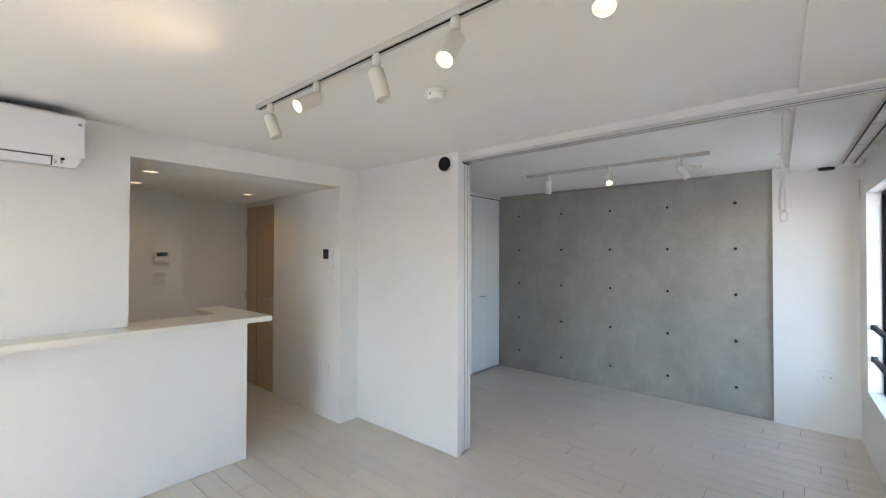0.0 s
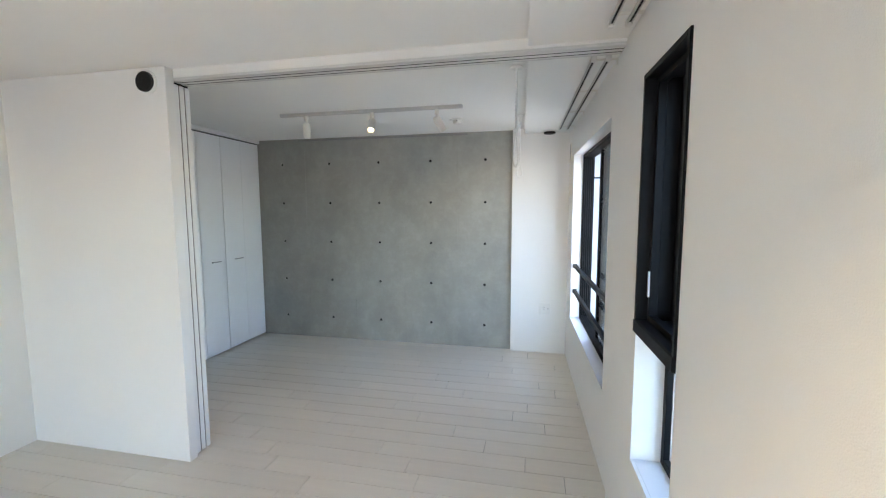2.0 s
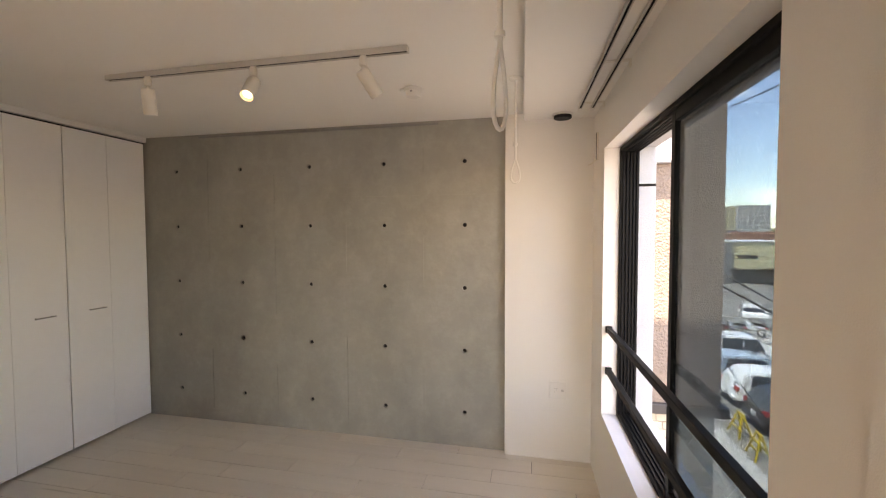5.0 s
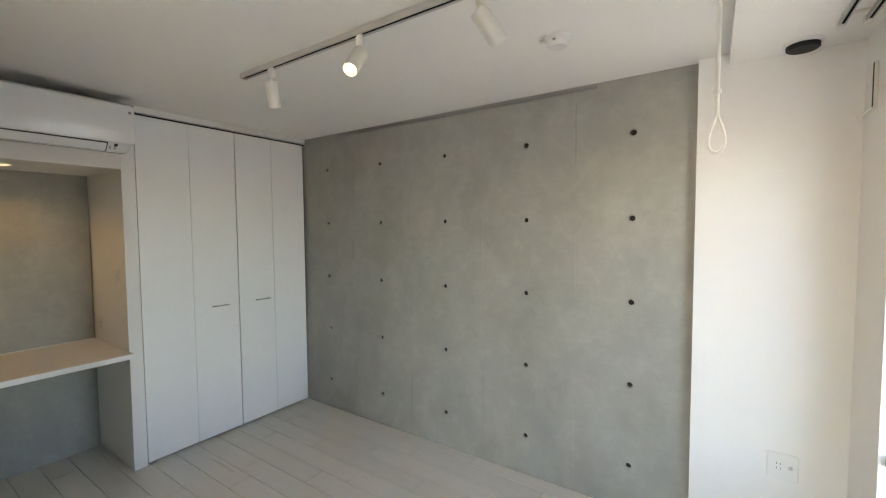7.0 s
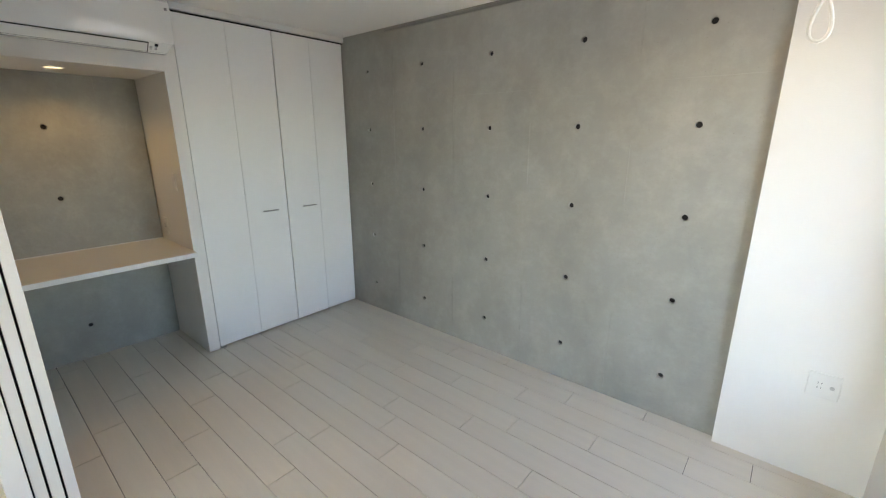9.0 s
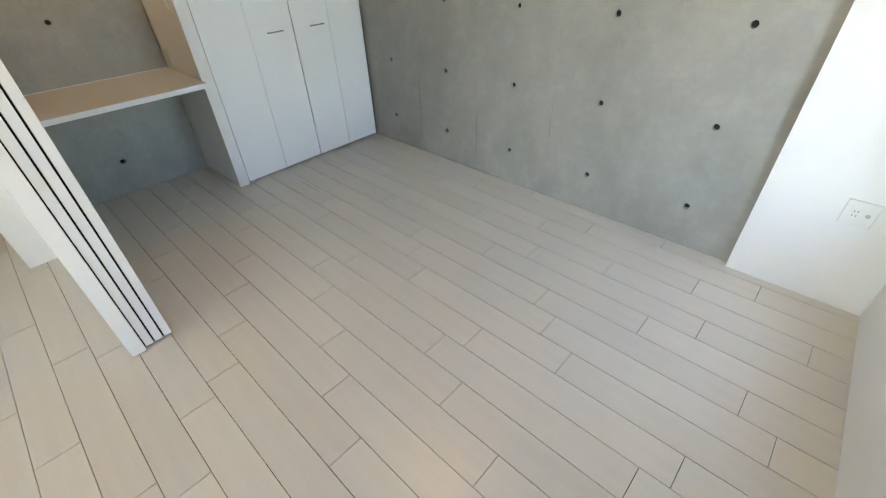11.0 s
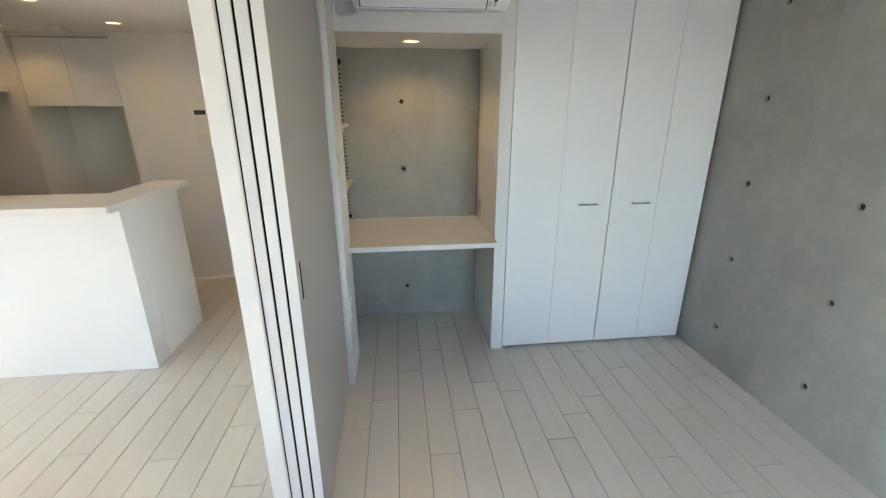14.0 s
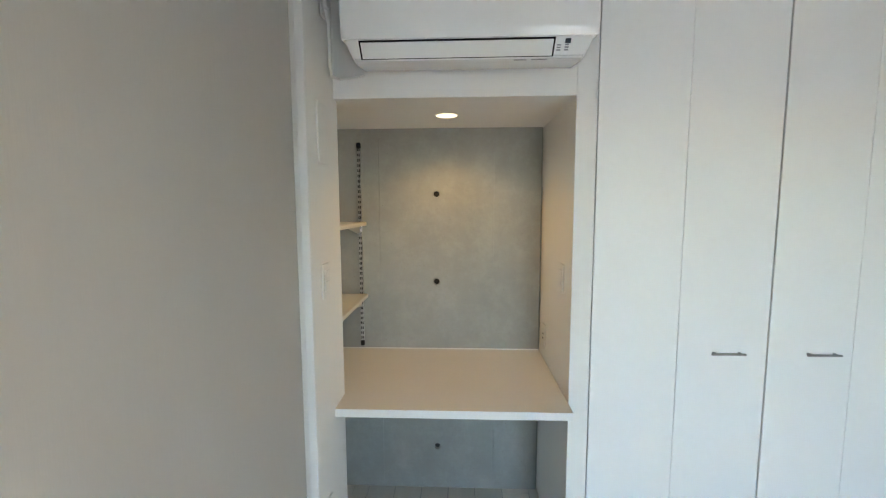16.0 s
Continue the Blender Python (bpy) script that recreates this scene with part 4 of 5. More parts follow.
sash(3.015, 3.825, 0.110, win2)
sash(2.987, 3.90, 0.145, win2)
WIRE = material("thin_wire", (0.5, 0.53, 0.56), 0.5, metal=0.6, vary=0.05)
for y0, y1, d in ((3.051, 3.789, 0.110),):
    bm = bm_new()
    z0, z1 = W2[2] + 0.064, W2[3] - 0.064
    step = 0.026
    for sgn in (1, -1):
        k = -60
        while k < 110:
            # a line z = z0 + k*step + sgn*1.2*(y-y0), clipped to the pane
            pts = []
            for y in (y0, y1):
                pts.append((y, z0 + k * step + sgn * 1.2 * (y - y0)))
            (ya, za), (yb, zb2) = pts
            lo, hi = 0.0, 1.0
            dz = zb2 - za
            t0, t1 = (z0 - za) / dz, (z1 - za) / dz
            lo, hi = max(lo, min(t0, t1)), min(hi, max(t0, t1))
            if hi - lo > 0.01:
                a = Vector((d, ya + (yb - ya) * lo, za + dz * lo))
                b = Vector((d, ya + (yb - ya) * hi, za + dz * hi))
                n = Vector((0, -(b - a).z, (b - a).y)).normalized() * 0.00009
                quad = [a - n, b - n, b + n, a + n]
                f = [bm.verts.new((p.x - 0.0034, p.y, p.z)) for p in quad]
                bm.faces.new(f)
            k += 1
    o = part("wire_mesh", to_window_wall(bm), WIRE, win2, "fine diamond wire in the glass")
    tagged(o, kind="stuff")
bm = bm_new()
box(bm, 0.0, 0.083, W2[0], W2[1], W2[2] - 0.0005, W2[2] + 0.003)
part("window_sill", to_window_wall(bm), TRIM, win2, "white inner sill board")
# outer reveals
for w, d in ((W1, 0.152), (W2, 0.184)):
    bm = bm_new()
    box(bm, d, THICK + 0.003, w[1] - 0.004, w[1] + 0.002, w[2] - 0.01, w[3] + 0.004)
    box(bm, d, THICK + 0.003, w[0], w[1] - 0.004, w[3] - 0.004, w[3] + 0.004)
    setting("outer_reveal", to_window_wall(bm), OUTPAINT, "painted outer reveal of the window", "facade")
# outer reveal groove
for w in (W1, W2):
    bm = bm_new()
    box(bm, 0.185, THICK + 0.002, w[1] - 0.0055, w[1] - 0.003, 1.80, 1.814)
    setting("facade_joint", to_window_wall(bm), RUBBER, "dark joint in the outer reveal", "joint")
# guard bars
for z in (0.985, 0.745):
    gr = thing("guard_bar", "dark metal safety bar across the window", "guard bar", (0, 0, 0), "window guard bars")
    bm = bm_new()
    box(bm, 0.022, 0.050, W2[0] + 0.012, W2[1] - 0.012, z - 0.016, z + 0.016, 0.003)
    part("bar", to_window_wall(bm), BLACK, gr)
    for y in (W2[0], W2[1] - 0.014):
        bm = bm_new()
        box(bm, 0.018, 0.054, y, y + 0.014, z - 0.020, z + 0.020, 0.002)
        part("bracket", to_window_wall(bm), BLACK, gr)

win1 = tagged(new("window_1"), "narrow black casement window over a low fixed pane", "window", kind="structure")
TZ = 1.075
# deep black lining of the upper part, flush with the wall
bars((W1[0], W1[1], TZ, W1[3]), -0.022, 0.150, 0.020, "lining", win1)
bm = bm_new()
box(bm, -0.026, 0.10, W1[0], W1[1], TZ - 0.032, TZ + 0.018, 0.003)
part("transom", to_window_wall(bm), BLACK, win1)
bars((W1[0] + 0.02, W1[1] - 0.02, TZ + 0.02, W1[3] - 0.02), 0.02, 0.05, 0.022, "screen_frame", win1)
bars((W1[0] + 0.02, W1[1] - 0.02, TZ + 0.02, W1[3] - 0.02), 0.105, 0.15, 0.045, "sash_bar", win1)
bars((W1[0], W1[1], W1[2], TZ - 0.034), 0.10, 0.150, 0.035, "frame_bar", win1)
for z0, z1, t in ((TZ + 0.06, W1[3] - 0.06, 0.06), (W1[2] + 0.03, TZ - 0.06, 0.03)):
    bm = bm_new()
    box(bm, 0.128, 0.134, W1[0] + t, W1[1] - t, z0, z1)
    g = part("pane", to_window_wall(bm), CLEARGLASS, win1)
    g.visible_shadow = False
    bars((W1[0] + t - 0.004, W1[1] - t + 0.004, z0 - 0.004, z1 + 0.004), 0.122, 0.127, 0.012, "glazing_bead", win1, ALU)
bm = bm_new()
box(bm, 0.014, 0.0195, W1[1] - 0.041, W1[1] - 0.027, 1.19, 1.29, 0.001)
part("latch_label", to_window_wall(bm), PLATE, win1, "small white latch plate")
bm = bm_new()
box(bm, 0.0, 0.10, W1[0], W1[1], W1[2] - 0.0005, W1[2] + 0.003)
part("window_sill", to_window_wall(bm), TRIM, win1, "white inner sill board")
# third window, out of view behind the walk
win3 = tagged(new("window_3"), "wide black balcony window", "window", kind="structure")
for a in ((W3[0], W3[0] + 0.04, W3[2], W3[3]), (W3[1] - 0.04, W3[1], W3[2], W3[3]), (W3[0] + 0.04, W3[1] - 0.04, W3[2], W3[2] + 0.04), (W3[0] + 0.04, W3[1] - 0.04, W3[3] - 0.04, W3[3])):
    bm = bm_new()
    box(bm, a[0], a[1], -3.11, -3.06, a[2], a[3], 0.002)
    part("frame_bar", bm, BLACK, win3)
# unseen slab, added only to keep direct sun out of the south window
bm = bm_new()
box(bm, -2.6, 1.1, -4.5, -3.121, 2.32, 2.5, 0.01)
setting("sun_block_slab", bm, OUTPAINT, "unseen pale slab added above the south window to keep the sun out", "balcony")
pane = new("window_light", bpy.data.lights.new("window_light", "AREA"))
pane.data.shape, pane.data.size, pane.data.size_y = "RECTANGLE", W3[1] - W3[0] - 0.1, W3[3] - W3[2] - 0.1
pane.data.energy, pane.data.color = WINDOW_POWER, (1.0, 0.95, 0.88)
c = Vector(((W3[0] + W3[1]) / 2, -3.07, (W3[2] + W3[3]) / 2))
pane.matrix_world = look(c, c + Vector((0, 1, 0)))

# ---- outside ----
GZ = -5.7
ASPHALT = material("sunlit_asphalt", (0.20, 0.195, 0.185), 0.9, vary=0.2, scale=0.4, fine=14, bump=0.15, spec=0.2)
KERB = material("pale_concrete", (0.36, 0.35, 0.33), 0.85, vary=0.12, scale=1.5, fine=30, bump=0.1)
TILE = material("beige_tile", (0.50, 0.42, 0.33), 0.6, vary=0.06, scale=6, fine=60, bump=0.02, island=0.08)
BEIGE = material("beige_render", (0.55, 0.48, 0.30), 0.85, vary=0.07, scale=0.5, fine=9, bump=0.1)
GREYWALL = material("grey_render", (0.20, 0.20, 0.20), 0.85, vary=0.08, scale=0.6, fine=9, bump=0.1)
TERRA = material("terracotta_wall", (0.42, 0.20, 0.14), 0.85, vary=0.1, scale=0.5, fine=6, bump=0.1)
PALEWALL = material("pale_render", (0.52, 0.50, 0.46), 0.85, vary=0.1, scale=0.3, fine=5, bump=0.05, island=0.25)
LEDGE = material("dark_ledge", (0.05, 0.045, 0.045), 0.5, vary=0.1)
DARKGLASS = material("dark_glass", (0.02, 0.025, 0.03), 0.08, vary=0.1)
FARGLASS = material("far_window", (0.16, 0.17, 0.18), 0.3, vary=0.1)
TYRE = material("tyre_rubber", (0.02, 0.02, 0.02), 0.85, vary=0.1)
YELLOW = material("yellow_paint", (0.65, 0.42, 0.02), 0.5, vary=0.08)
REDLAMP = material("red_lamp", (0.45, 0.02, 0.02), 0.2, vary=0.1)
CLEARLAMP = material("clear_lamp", (0.7, 0.7, 0.7), 0.1, vary=0.05)
BARK = material("bark", (0.10, 0.07, 0.05), 0.9, vary=0.2, bump=0.3)
LEAF = material("leaf_green", (0.06, 0.10, 0.035), 0.6, vary=0.35, scale=3, fine=20, bump=0.02)
CABLE = material("cable_black", (0.02, 0.02, 0.022), 0.6, vary=0.1)


def paint(name, c, metal=0.0):
    return material(name, c, 0.22, metal, vary=0.03, scale=2, fine=40, bump=0.002, coat=0.5)


SILVER, WHITE_CAR = paint("silver_paint", (0.42, 0.43, 0.44), 0.5), paint("white_paint", (0.75, 0.75, 0.74))
BLACK_CAR, BLUE_CAR = paint("black_paint", (0.02, 0.02, 0.023)), paint("pale_blue_paint", (0.40, 0.50, 0.58), 0.3)

bm = bm_new()
n = 24
vs = [[bm.verts.new(((i / n - 0.5) * 3000, (j / n - 0.5) * 3000, GZ)) for j in range(n + 1)] for i in range(n + 1)]
for i in range(n):
    for j in range(n):
        bm.faces.new((vs[i][j], vs[i + 1][j], vs[i + 1][j + 1], vs[i][j + 1]))
setting("ground", bm, ASPHALT, "sunlit grey asphalt ground with a car park", "ground")
for x0, x1, y0, y1, h in ((6.3, 7.1, 8.0, 30.0, 0.25), (8.0, 8.12, 8.0, 31.0, 0.12), (9.0, 40.0, 32.3, 35.6, 0.12), (12.0, 60.0, 39.5, 40.3, 0.14)):
    bm = bm_new()
    box(bm, x0, x1, y0, y1, GZ, GZ + h, 0.02)
    setting("kerb", bm, KERB, "pale concrete kerb strip", "kerb")
bm = bm_new()
box(bm, 13.0, 42.0, 36.0, 36.2, GZ, GZ + 1.0, 0.02)
own("low_wall", bm, KERB, "low grey concrete boundary wall", "wall")

# neighbouring house: stucco above, ledge, tile below
nb = thing("neighbour_house", "neighbouring house with beige stucco over tiles", "house", (1.0, 6.6, GZ))
bm = bm_new()
box(bm, -0.35, 1.29, 0, 8.0, 5.518, 12.0)
part("stucco_wall", bm, STUCCO, nb, "rough pinkish-beige stucco wall")
bm = bm_new()
box(bm, -0.35, 1.25, 0.02, 7.9, 0, 5.417)
part("lower_wall", bm, KERB, nb)
bm = bm_new()
box(bm, -0.36, 1.36, -0.05, 8.05, 5.417, 5.518, 0.008)
part("ledge", bm, LEDGE, nb, "dark ledge between stucco and tiles")
bm = bm_new()
box(bm, 0.42, 0.83, -0.11, 0.0, 7.92, 8.19, 0.01)
part("vent_hood", bm, OUTPAINT, nb, "white boxy vent hood")
bm = bm_new()
box(bm, 0, 0.112, 0.0, 0.019, 0, 0.073, 0.003)
tile0 = part("tile", bm, TILE, nb)
tile0.location = (0.3, 0.0, 4.3)
for r in range(14):
    for c in range(8):
        if r or c:
            o = tile0.copy()
            scene.collection.objects.link(o)
            o.location = (0.3 + 0.118 * c - (0.059 if r % 2 else 0), 0.0, 4.3 + 0.079 * r)


def car(x, y, paint_mat, kind, label, turn=0.0):
    """A parked car, its tail at the origin, its nose along +x."""
    c = thing("parked_car", label, "car", (x, y, GZ), "parked cars")
    c.rotation_euler = (0, 0, radians(turn))
    if kind == "van":
        out = [(0, 0.32), (0.0, 0.62), (0.03, 1.02), (0.16, 1.66), (0.40, 1.80), (2.9, 1.76), (3.75, 1.14), (4.45, 0.96), (4.62, 0.66), (4.60, 0.32)]
        belt, hw, wins = 1.02, 0.85, ((0.35, 1.25), (1.32, 2.25), (2.32, 3.1))
        rear, front = ((0.045, 1.08), (0.16, 1.62)), ((3.68, 1.19), (2.98, 1.70))
    else:
        out = [(0, 0.30), (0.0, 0.62), (0.06, 0.92), (0.45, 1.40), (0.85, 1.48), (2.15, 1.45), (2.95, 0.98), (3.85, 0.84), (4.12, 0.62), (4.12, 0.30)]
        belt, hw, wins = 0.92, 0.82, ((0.55, 1.30), (1.37, 2.25))
        rear, front = ((0.12, 0.97), (0.43, 1.34)), ((2.86, 1.02), (2.22, 1.39))
    top = max(z for _, z in out)

    def side(z):
        return hw * (1 - 0.20 * max(0, z - belt) / (top - belt) - 0.05 * max(0, 0.6 - z))

    bm = bm_new()
    extrude_profile(bm, out, "y", -hw, hw)
    for v in bm.verts:
        v.co.y = math.copysign(side(v.co.z), v.co.y)
    bmesh.ops.bevel(bm, geom=list(bm.edges), offset=0.05, segments=2, affect="EDGES", clamp_overlap=True)
    part("body", bm, paint_mat, c, smooth=True)
    for s in (-1, 1):
        for a, b in wins:
            bm = bm_new()
            z0, z1 = belt + 0.05, top - 0.13
            skew = 0.12 if a < 0.6 else 0.0
            tail = 0.35 if b > 2.2 and kind != "van" else (0.3 if b > 3 else 0.0)
            pts = [(a, z0), (b + tail * 0.6, z0), (b - tail * 0.4, z1), (a + skew, z1)]
            inner = [bm.verts.new((px, s * (side(pz) - 0.02), pz)) for px, pz in pts]
            outer = [bm.verts.new((px, s * (side(pz) + 0.008), pz)) for px, pz in pts]
            for i in range(4):
                bm.faces.new((inner[i], inner[(i + 1) % 4], outer[(i + 1) % 4], outer[i]))
            bm.faces.new(outer)
            part("side_window", bm, DARKGLASS, c)
    for (xa, za), (xb2, zb2), off in ((*rear, -0.012), (*front, 0.012)):
        bm = bm_new()
        q = [(xa + off, -side(za) + 0.1, za + 0.01), (xa + off, side(za) - 0.1, za + 0.01), (xb2 + off, side(zb2) - 0.12, zb2 + 0.01), (xb2 + off, -side(zb2) + 0.12, zb2 + 0.01)]
        f = [bm.verts.new(p) for p in q]
        g = [bm.verts.new((p[0] - off * 3, p[1], p[2] - 0.03)) for p in q]
        for i in range(4):
            bm.faces.new((f[i], f[(i + 1) % 4], g[(i + 1) % 4], g[i]))
        bm.faces.new(f), bm.faces.new(g[::-1])
        part("windscreen", bm, DARKGLASS, c)
    for s in (-1, 1):
        bm = bm_new()
        box(bm, -0.012, 0.16, s * hw * 0.72, s * hw * 0.99, 0.72, 0.90, 0.03)
        part("tail_light", bm, REDLAMP, c, "red tail light")
        bm = bm_new()
        box(bm, out[-2][0] - 0.35, out[-2][0] - 0.0, s * hw * 0.6, s * hw * 0.97, 0.60, 0.74, 0.04)
        part("headlight", bm, CLEARLAMP, c)
        bm = bm_new()
        box(bm, wins[-1][1] + 0.1, wins[-1][1] + 0.22, s * (hw + 0.02), s * (hw + 0.16), belt + 0.02, belt + 0.15, 0.03)
        part("mirror", bm, paint_mat, c)
        for wx in (0.72, out[-1][0] - 0.78):
            bm = bm_new()
            lathe(bm, (wx, s * (hw - 0.19), 0.31), (0, s, 0), [(0.31, 0.0), (0.31, 0.17), (0.28, 0.20), (0.20, 0.20)], 24)
            w = part("wheel", bm, TYRE, c, smooth=True)
            bm = bm_new()
            lathe(bm, (wx, s * (hw + 0.004), 0.31), (0, s, 0), [(0.20, 0.0), (0.20, 0.012), (0.17, 0.006), (0.05, 0.014), (0.0, 0.014)], 16)
            rim = part("rim", bm, ALU, w)
    bm = bm_new()
    box(bm, -0.02, 0.0, -0.17, 0.17, 0.50, 0.66, 0.004)
    part("number_plate", bm, PLATE, c)
    bm = bm_new()
    box(bm, -0.05, 0.10, -hw * 0.95, hw * 0.95, 0.30, 0.48, 0.03)
    part("bumper", bm, paint_mat, c)
    return c


car(8.55, 16.85, SILVER, "hatch", "silver hatchback parked tail to the kerb")
car(8.5, 19.25, BLACK_CAR, "hatch", "black hatchback parked tail to the kerb")
car(8.65, 21.75, WHITE_CAR, "hatch", "white hatchback parked tail to the kerb")
car(8.75, 24.2, BLUE_CAR, "hatch", "pale blue hatchback parked tail to the kerb")
car(8.9, 26.9, WHITE_CAR, "van", "pale people carrier parked tail to the kerb")
car(8.35, 14.4, BLACK_CAR, "hatch", "dark hatchback parked tail to the kerb")
car(18.2, 40.8, WHITE_CAR, "hatch", "small white truck beside the boundary wall", 250)
car(26.3, 49.0, WHITE_CAR, "van", "white delivery van in the far car park", 235)
car(24.6, 38.2, WHITE_CAR, "hatch", "white car beside the boundary wall", 8)
car(29.0, 38.4, SILVER, "hatch", "grey car beside the boundary wall", 5)


def motorbike(x, y, turn, mat, label):
    m = thing("motorbike", label, "motorbike", (x, y, GZ + 0.12), "parked motorbikes")
    m.rotation_euler = (0, radians(0), radians(turn))
    for wx in (0.0, 1.25):
        bm = bm_new()
        pts = [(wx + 0.25 * math.cos(a), 0, 0.30 + 0.25 * math.sin(a)) for a in [2 * math.pi * k / 18 for k in range(18)]]
        sweep(bm, pts, 0.05, 8, True)
        cyl(bm, (wx, -0.05, 0.30), (wx, 0.05, 0.30), 0.05)
        part("wheel", bm, TYRE, m)
    bm = bm_new()
    extrude_profile(bm, [(-0.25, 0.62), (0.1, 0.42), (0.75, 0.32), (0.95, 0.4), (1.12, 0.9), (1.02, 0.95), (0.8, 0.55), (0.5, 0.62), (-0.2, 0.78)], "y", -0.13, 0.13)
    bmesh.ops.bevel(bm, geom=list(bm.edges), offset=0.03, segments=1, affect="EDGES", clamp_overlap=True)
    part("body", bm, mat, m)
    bm = bm_new()
    box(bm, -0.25, 0.5, -0.14, 0.14, 0.74, 0.86, 0.04)
    part("seat", bm, RUBBER, m)
    bm = bm_new()
    sweep(bm, [(1.25, 0, 0.3), (1.12, 0, 0.75), (1.02, 0, 1.05)], 0.03, 8)
    part("fork", bm, STEEL, m)
    bm = bm_new()
    sweep(bm, [(0.92, -0.34, 1.02), (1.02, -0.12, 1.06), (1.02, 0.12, 1.06), (0.92, 0.34, 1.02)], 0.016, 8)
    part("handlebar", bm, RUBBER, m)
    bm = bm_new()
    box(bm, 1.08, 1.16, -0.08, 0.08, 0.82, 0.97, 0.03)
    part("headlight", bm, CLEARLAMP, m)
    bm = bm_new()
    box(bm, -0.36, -0.28, -0.07, 0.07, 0.62, 0.72, 0.02)
    part("tail_light", bm, REDLAMP, m)


SCARLET = paint("red_bike_paint", (0.40, 0.03, 0.03))
for k, (x, mat, word) in enumerate(((13.2, BLACK_CAR, "black"), (14.3, SILVER, "grey"), (15.6, WHITE_CAR, "white"), (17.5, WHITE_CAR, "white"), (19.3, SCARLET, "red"), (20.3, BLACK_CAR, "black"), (21.6, SCARLET, "red"), (22.8, BLACK_CAR, "black"))):
    motorbike(x, 33.4 + 0.12 * (k % 3), 100 + 9 * (k % 4), mat, word + " motor scooter parked on the pavement")


def barricade(x, y, turn):
    b = thing("barricade", "yellow A-shaped folding barricade", "barricade", (x, y, GZ), "yellow barricades")
    b.rotation_euler = (0, 0, radians(turn))
    for s in (-1, 1):
        for e in (-1, 1):
            bm = bm_new()
            sweep(bm, [(s * 0.22, e * 0.36, 0.0), (s * 0.02, e * 0.14, 0.78)], 0.03, 8)
            part("leg", bm, YELLOW, b)
        for z, w in ((0.30, 0.30), (0.55, 0.22)):
            f = 0.22 - 0.2 * z / 0.78
            bm = bm_new()
            box(bm, s * f - 0.015, s * f + 0.015, -w, w, z - 0.035, z + 0.035, 0.005)
            part("board", bm, YELLOW, b)
    bm = bm_new()
    box(bm, -0.03, 0.03, -0.17, 0.17, 0.75, 0.82, 0.01)
    part("top_bar", bm, YELLOW, b)


barricade(7.75, 18.5, 5)
barricade(7.6, 16.95, -4)


def building(name, label, x0, x1, y0, y1, z1, mat, storeys, bays, turn=0, band=None):
    b = thing(name, label, "building", ((x0 + x1) / 2, y0, GZ))
    b.rotation_euler = (0, 0, radians(turn))
    w, d, h = (x1 - x0) / 2, y1 - y0, z1 - GZ
    bm = bm_new()
    box(bm, -w, w, 0, d, 0, h)
    part("wall", bm, mat, b)
    bm = bm_new()
    box(bm, -w - 0.15, w + 0.15, -0.15, d + 0.15, h, h + 0.25, 0.02)
    part("roof", bm, band or mat, b)
    for s in range(storeys):
        for k in range(bays):
            cx = -w + (k + 0.5) * 2 * w / bays
            cz = h * (s + 0.45) / storeys
            ww, hh = 2 * w / bays * 0.3, h / storeys * 0.24
            bm = bm_new()
            box(bm, cx - ww, cx + ww, -0.05, 0.1, cz - hh, cz + hh)
            part("window", bm, FARGLASS, b)
    return b


bb = thing("office_building", "beige two-storey flat-roofed building with a carport", "building", (31.0, 66.0, GZ))
for name, a, mat, word in (("wall", (-3.8, 4.4, 0, 12, 2.1, 5.75), BEIGE, "pale yellow-beige rendered wall"), ("lower_wall", (-3.6, 2.2, 1.6, 12, 0, 2.1), GREYWALL, "dark recessed ground floor"), ("side_block", (-7.5, -3.8, -0.3, 12, 0, 5.6), GREYWALL, "grey side block"), ("end_wall", (3.3, 4.4, 0, 12, 0, 2.1), BEIGE, ""), ("roof_edge", (-3.95, 4.55, -0.15, 12, 5.75, 5.9), ALU, ""), ("canopy", (0.2, 3.6, -2.2, 1.6, 2.15, 2.3), LEDGE, "dark flat carport canopy"), ("window_slot", (-3.0, -0.6, -0.05, 0.1, 3.55, 3.95), DARKGLASS, ""), ("tall_window", (1.75, 2.7, -0.05, 0.1, 2.3, 5.3), DARKGLASS, ""), ("side_canopy", (3.9, 7.6, -1.0, 3, 4.6, 4.9), GREYWALL, "")):
    bm = bm_new()
    box(bm, *a)
    part(name, bm, mat, bb, word)
bm = bm_new()
sweep(bm, [(-3.4, -0.08, 5.6), (-3.4, -0.08, 4.9), (-3.55, -0.08, 4.7), (-3.55, -0.08, 0.2)], 0.06, 8)
part("downpipe", bm, GREYWALL, bb)
building("terrace_building", "long terracotta-walled building behind the car park", 30, 72, 92, 100, 0.9, TERRA, 2, 12)
building("apartment_tower", "distant pale apartment tower with balcony rows", 83, 95, 195, 210, 12.0, PALEWALL, 9, 6)
building("apartment_wing", "distant beige apartment wing", 78, 83, 197, 208, 11.0, BEIGE, 8, 2)
rng = random.Random(5)
for k in range(46):
    a = radians(-12 + 2.6 * k / 1.6)
    dist = rng.uniform(120, 420)
    x, y = dist * math.sin(a), 20 + dist * math.cos(a)
    w, top = rng.uniform(8, 26), rng.uniform(-1.0, 2.5) + dist * 0.012
    building("town_house", "distant low town building", x - w / 2, x + w / 2, y, y + 12, top, rng.choice([PALEWALL, PALEWALL, GREYWALL, BEIGE, TERRA]), 3, 4, turn=rng.uniform(-25, 25))


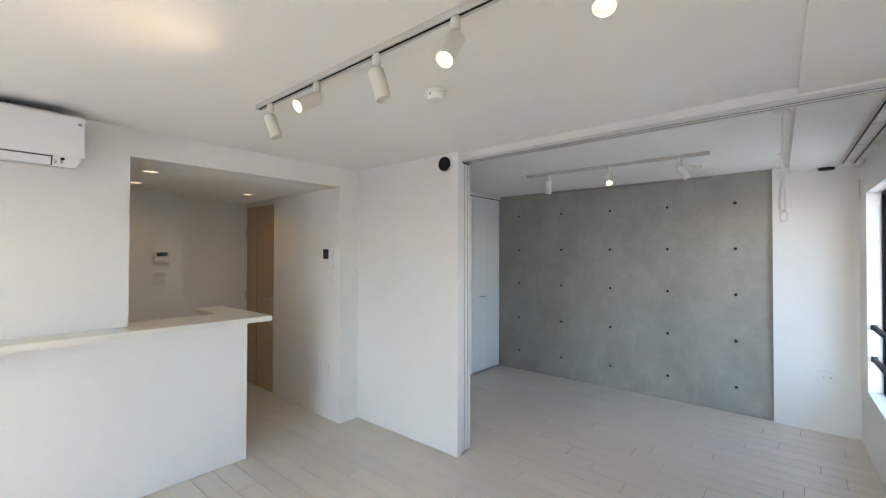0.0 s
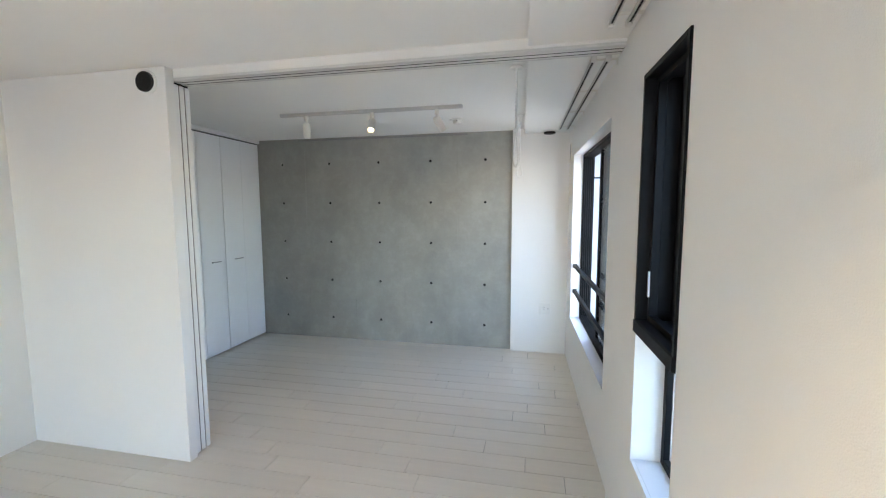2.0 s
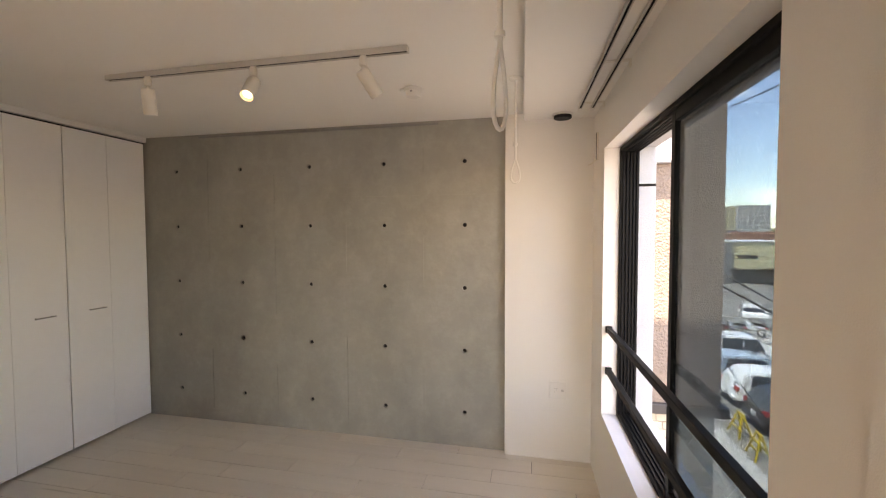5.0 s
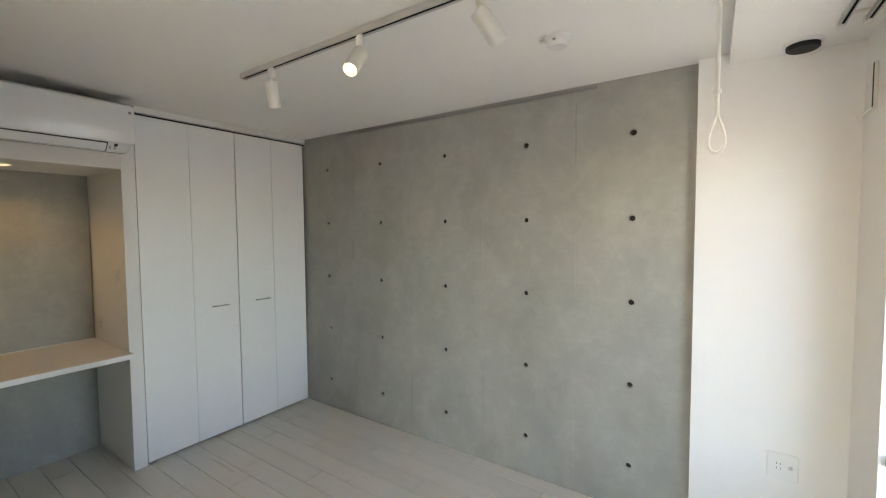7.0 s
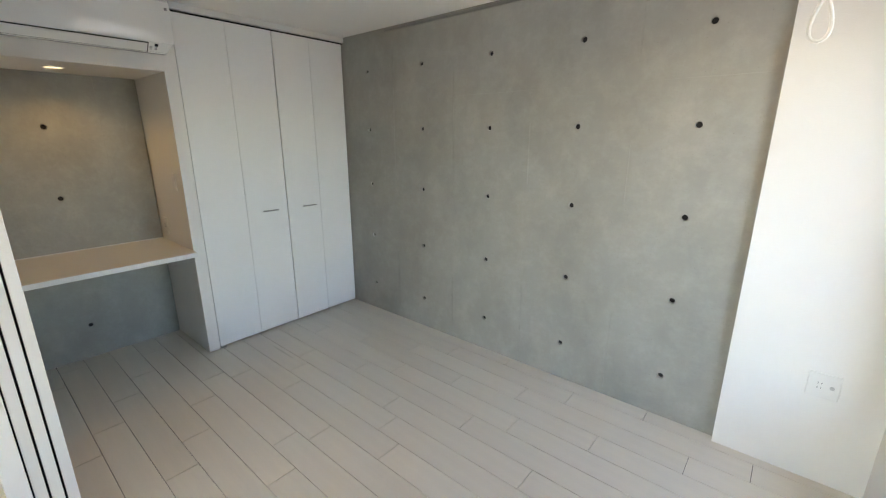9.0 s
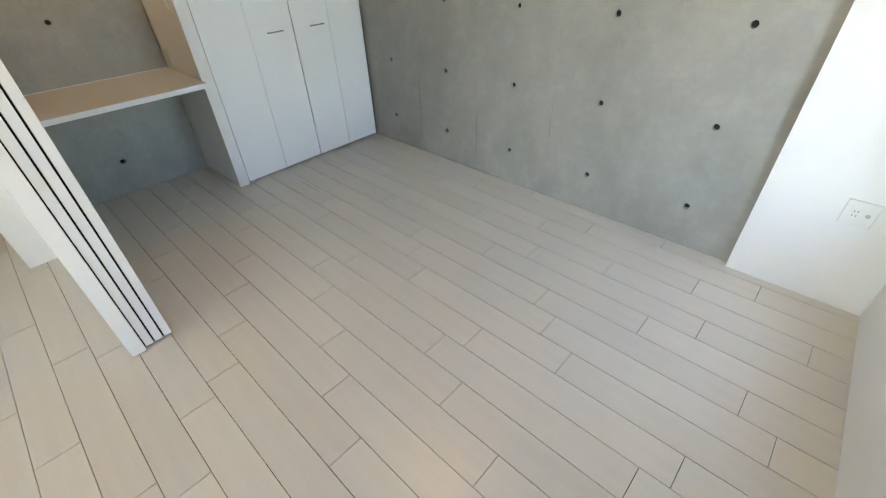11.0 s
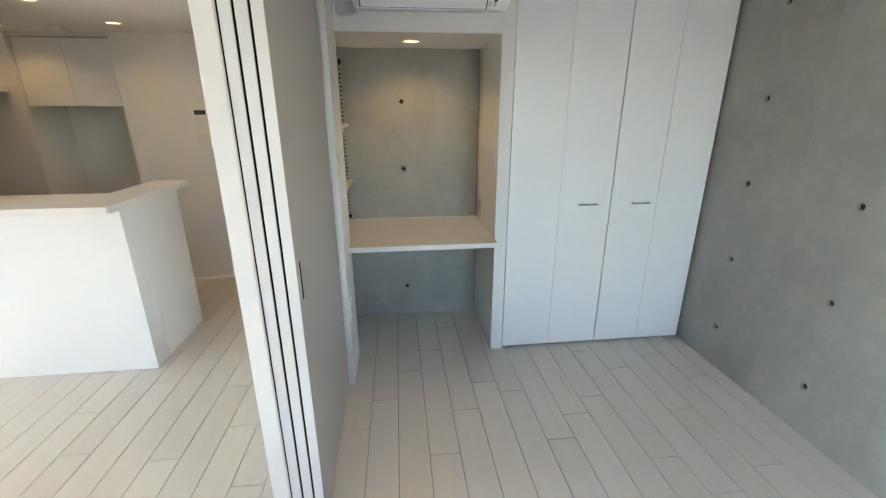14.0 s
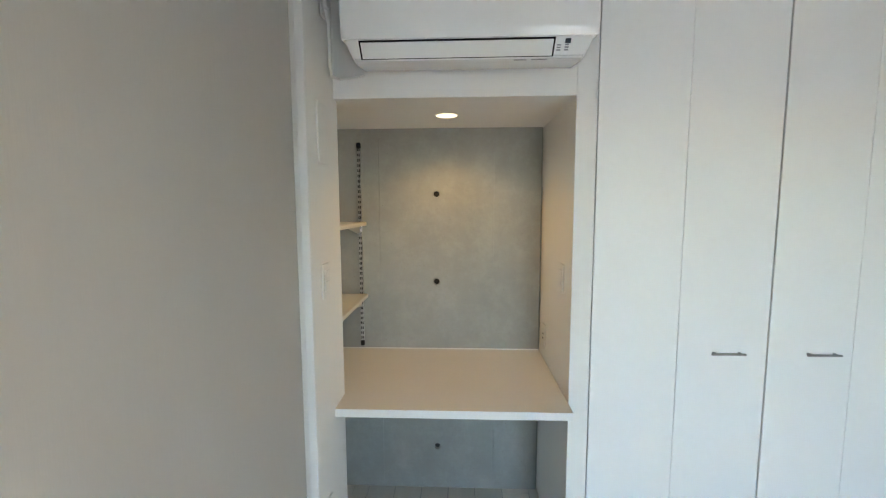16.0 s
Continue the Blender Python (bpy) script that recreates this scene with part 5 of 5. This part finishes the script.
def tree(x, y, h, r, seed, label):
    t = thing("tree", label, "tree", (x, y, GZ), "small trees")
    g = random.Random(seed)
    bm = bm_new()
    cyl(bm, (0, 0, 0), (0.05, 0.03, h * 0.55), 0.12, 0.06, 10)
    for k in range(6):
        a = k * 1.1 + g.random()
        cyl(bm, (0.04, 0.02, h * (0.3 + 0.04 * k)), (r * 0.7 * math.cos(a), r * 0.7 * math.sin(a), h * (0.55 + 0.06 * k)), 0.05, 0.015, 6)
    part("trunk", bm, BARK, t)
    bm = bm_new()
    centres = [Vector((g.gauss(0, r * 0.45), g.gauss(0, r * 0.45), h * g.uniform(0.45, 0.95))) for _ in range(16)]
    for c in centres:
        for _ in range(60):
            p = c + Vector((g.gauss(0, 1), g.gauss(0, 1), g.gauss(0, 0.8))) * r * 0.2
            q = Euler((g.uniform(0, 6), g.uniform(0, 6), g.uniform(0, 6))).to_matrix()
            s = g.uniform(0.07, 0.15)
            bm.faces.new([bm.verts.new(p + q @ Vector(v) * s) for v in ((-1, -0.4, 0), (0.2, -0.5, 0.1), (1, 0, 0), (0.1, 0.5, 0.1))])
    part("crown", bm, LEAF, t)


tree(34.0, 60.0, 3.6, 1.5, 1, "small green tree beside the beige building")
tree(36.8, 62.0, 4.2, 1.8, 2, "small green tree beside the beige building")
tree(41.0, 60.0, 4.8, 2.2, 3, "small green tree at the far car park")
tree(47.0, 66.0, 6.0, 2.6, 4, "green tree at the far car park")


def overhead_cable(a, b, r, sag):
    a, b = Vector(a), Vector(b)
    a, b = a + (a - b) * 6, b + (b - a) * 1.2
    bm = bm_new()
    sweep(bm, [a.lerp(b, k / 20) - Vector((0, 0, sag * 4 * (k / 20) * (1 - k / 20))) for k in range(21)], r, 6)
    own("overhead_cable", bm, CABLE, "black overhead service cable", "cable", "overhead cables")


overhead_cable((4.51, 12.0, 0.69), (4.37, 9.0, 0.30), 0.016, 0.1)
overhead_cable((4.52, 12.0, 0.42), (4.38, 9.0, 0.14), 0.022, 0.1)
overhead_cable((4.55, 12.0, -1.2), (3.70, 8.0, -1.25), 0.010, 0.1)
overhead_cable((5.26, 14.0, 4.80), (4.85, 10.0, 4.23), 0.012, 0.2)
pole = thing("utility_pole", "tall grey concrete utility pole with a crossarm", "utility pole", (24.6, 41.5, GZ))
bm = bm_new()
cyl(bm, (0, 0, 0), (0, 0, 9.0), 0.17, 0.11, 14)
part("shaft", bm, KERB, pole, smooth=True)
bm = bm_new()
box(bm, -0.9, 0.9, -0.05, 0.05, 8.3, 8.4)
part("crossarm", bm, GREYWALL, pole)

# ---- floor: planks last ----
bm = bm_new()
box(bm, -4.95, 1.05, -3.1, 5.1, -0.25, -0.006)
floor = setting("floor", bm, GROOVE, "pale whitewashed wooden plank floor", "floor")
PW, PL = 0.1453, 0.909
known = {0: -0.69, -1: -0.431, 1: -0.917, 2: -0.303, 3: -0.53, 5: -0.04, 6: -0.205, -2: -1.12, -4: -0.73, -6: -1.22}
meshes = {}


def plank_mesh(length):
    key = round(length, 3)
    if key not in meshes:
        bm = bm_new()
        g, c, h = 0.0012, 0.0011, 0.006
        x0, x1, y0, y1 = g, length - g, g, PW - g
        base = [bm.verts.new(p) for p in ((x0, y0, -h), (x1, y0, -h), (x1, y1, -h), (x0, y1, -h))]
        mid = [bm.verts.new(p) for p in ((x0, y0, -c), (x1, y0, -c), (x1, y1, -c), (x0, y1, -c))]
        top = [bm.verts.new(p) for p in ((x0 + c, y0 + c, 0), (x1 - c, y0 + c, 0), (x1 - c, y1 - c, 0), (x0 + c, y1 - c, 0))]
        for a, b in ((base, mid), (mid, top)):
            for i in range(4):
                bm.faces.new((a[i], a[(i + 1) % 4], b[(i + 1) % 4], b[i]))
        bm.faces.new(top)
        me = bpy.data.meshes.new("plank")
        bm.to_mesh(me)
        bm.free()
        me.materials.append(PLANK)
        meshes[key] = me
    return meshes[key]


rng = random.Random(7)
rest_v, rest_f = [], []
k = -42
while True:
    y = 3.008 + k * PW
    if y > 5.0:
        break
    joint = known.get(k, (k * 0.347) % PL + rng.uniform(-0.08, 0.08))
    x = joint - PL * math.ceil((joint + 4.7) / PL)
    while x < 0.95:
        a, b = max(x, -4.7), min(x + PL, 1.0)
        if b - a > 0.02:
            if y > 1.15 and (a > -2.75 or 2.7 < y < 3.7 or y < 2.4):
                o = new("plank", plank_mesh(b - a))
                o.location = (a, y, 0)
                o.parent = floor
            else:
                me = plank_mesh(b - a)
                n = len(rest_v)
                rest_v += [(v.co.x + a, v.co.y + y, v.co.z) for v in me.vertices]
                rest_f += [tuple(i + n for i in p.vertices) for p in me.polygons]
        x += PL
    k += 1
me = bpy.data.meshes.new("far_planks")
me.from_pydata(rest_v, [], rest_f)
me.materials.append(PLANK)
o = tagged(new("far_planks", me), kind="stuff")
o.parent = floor
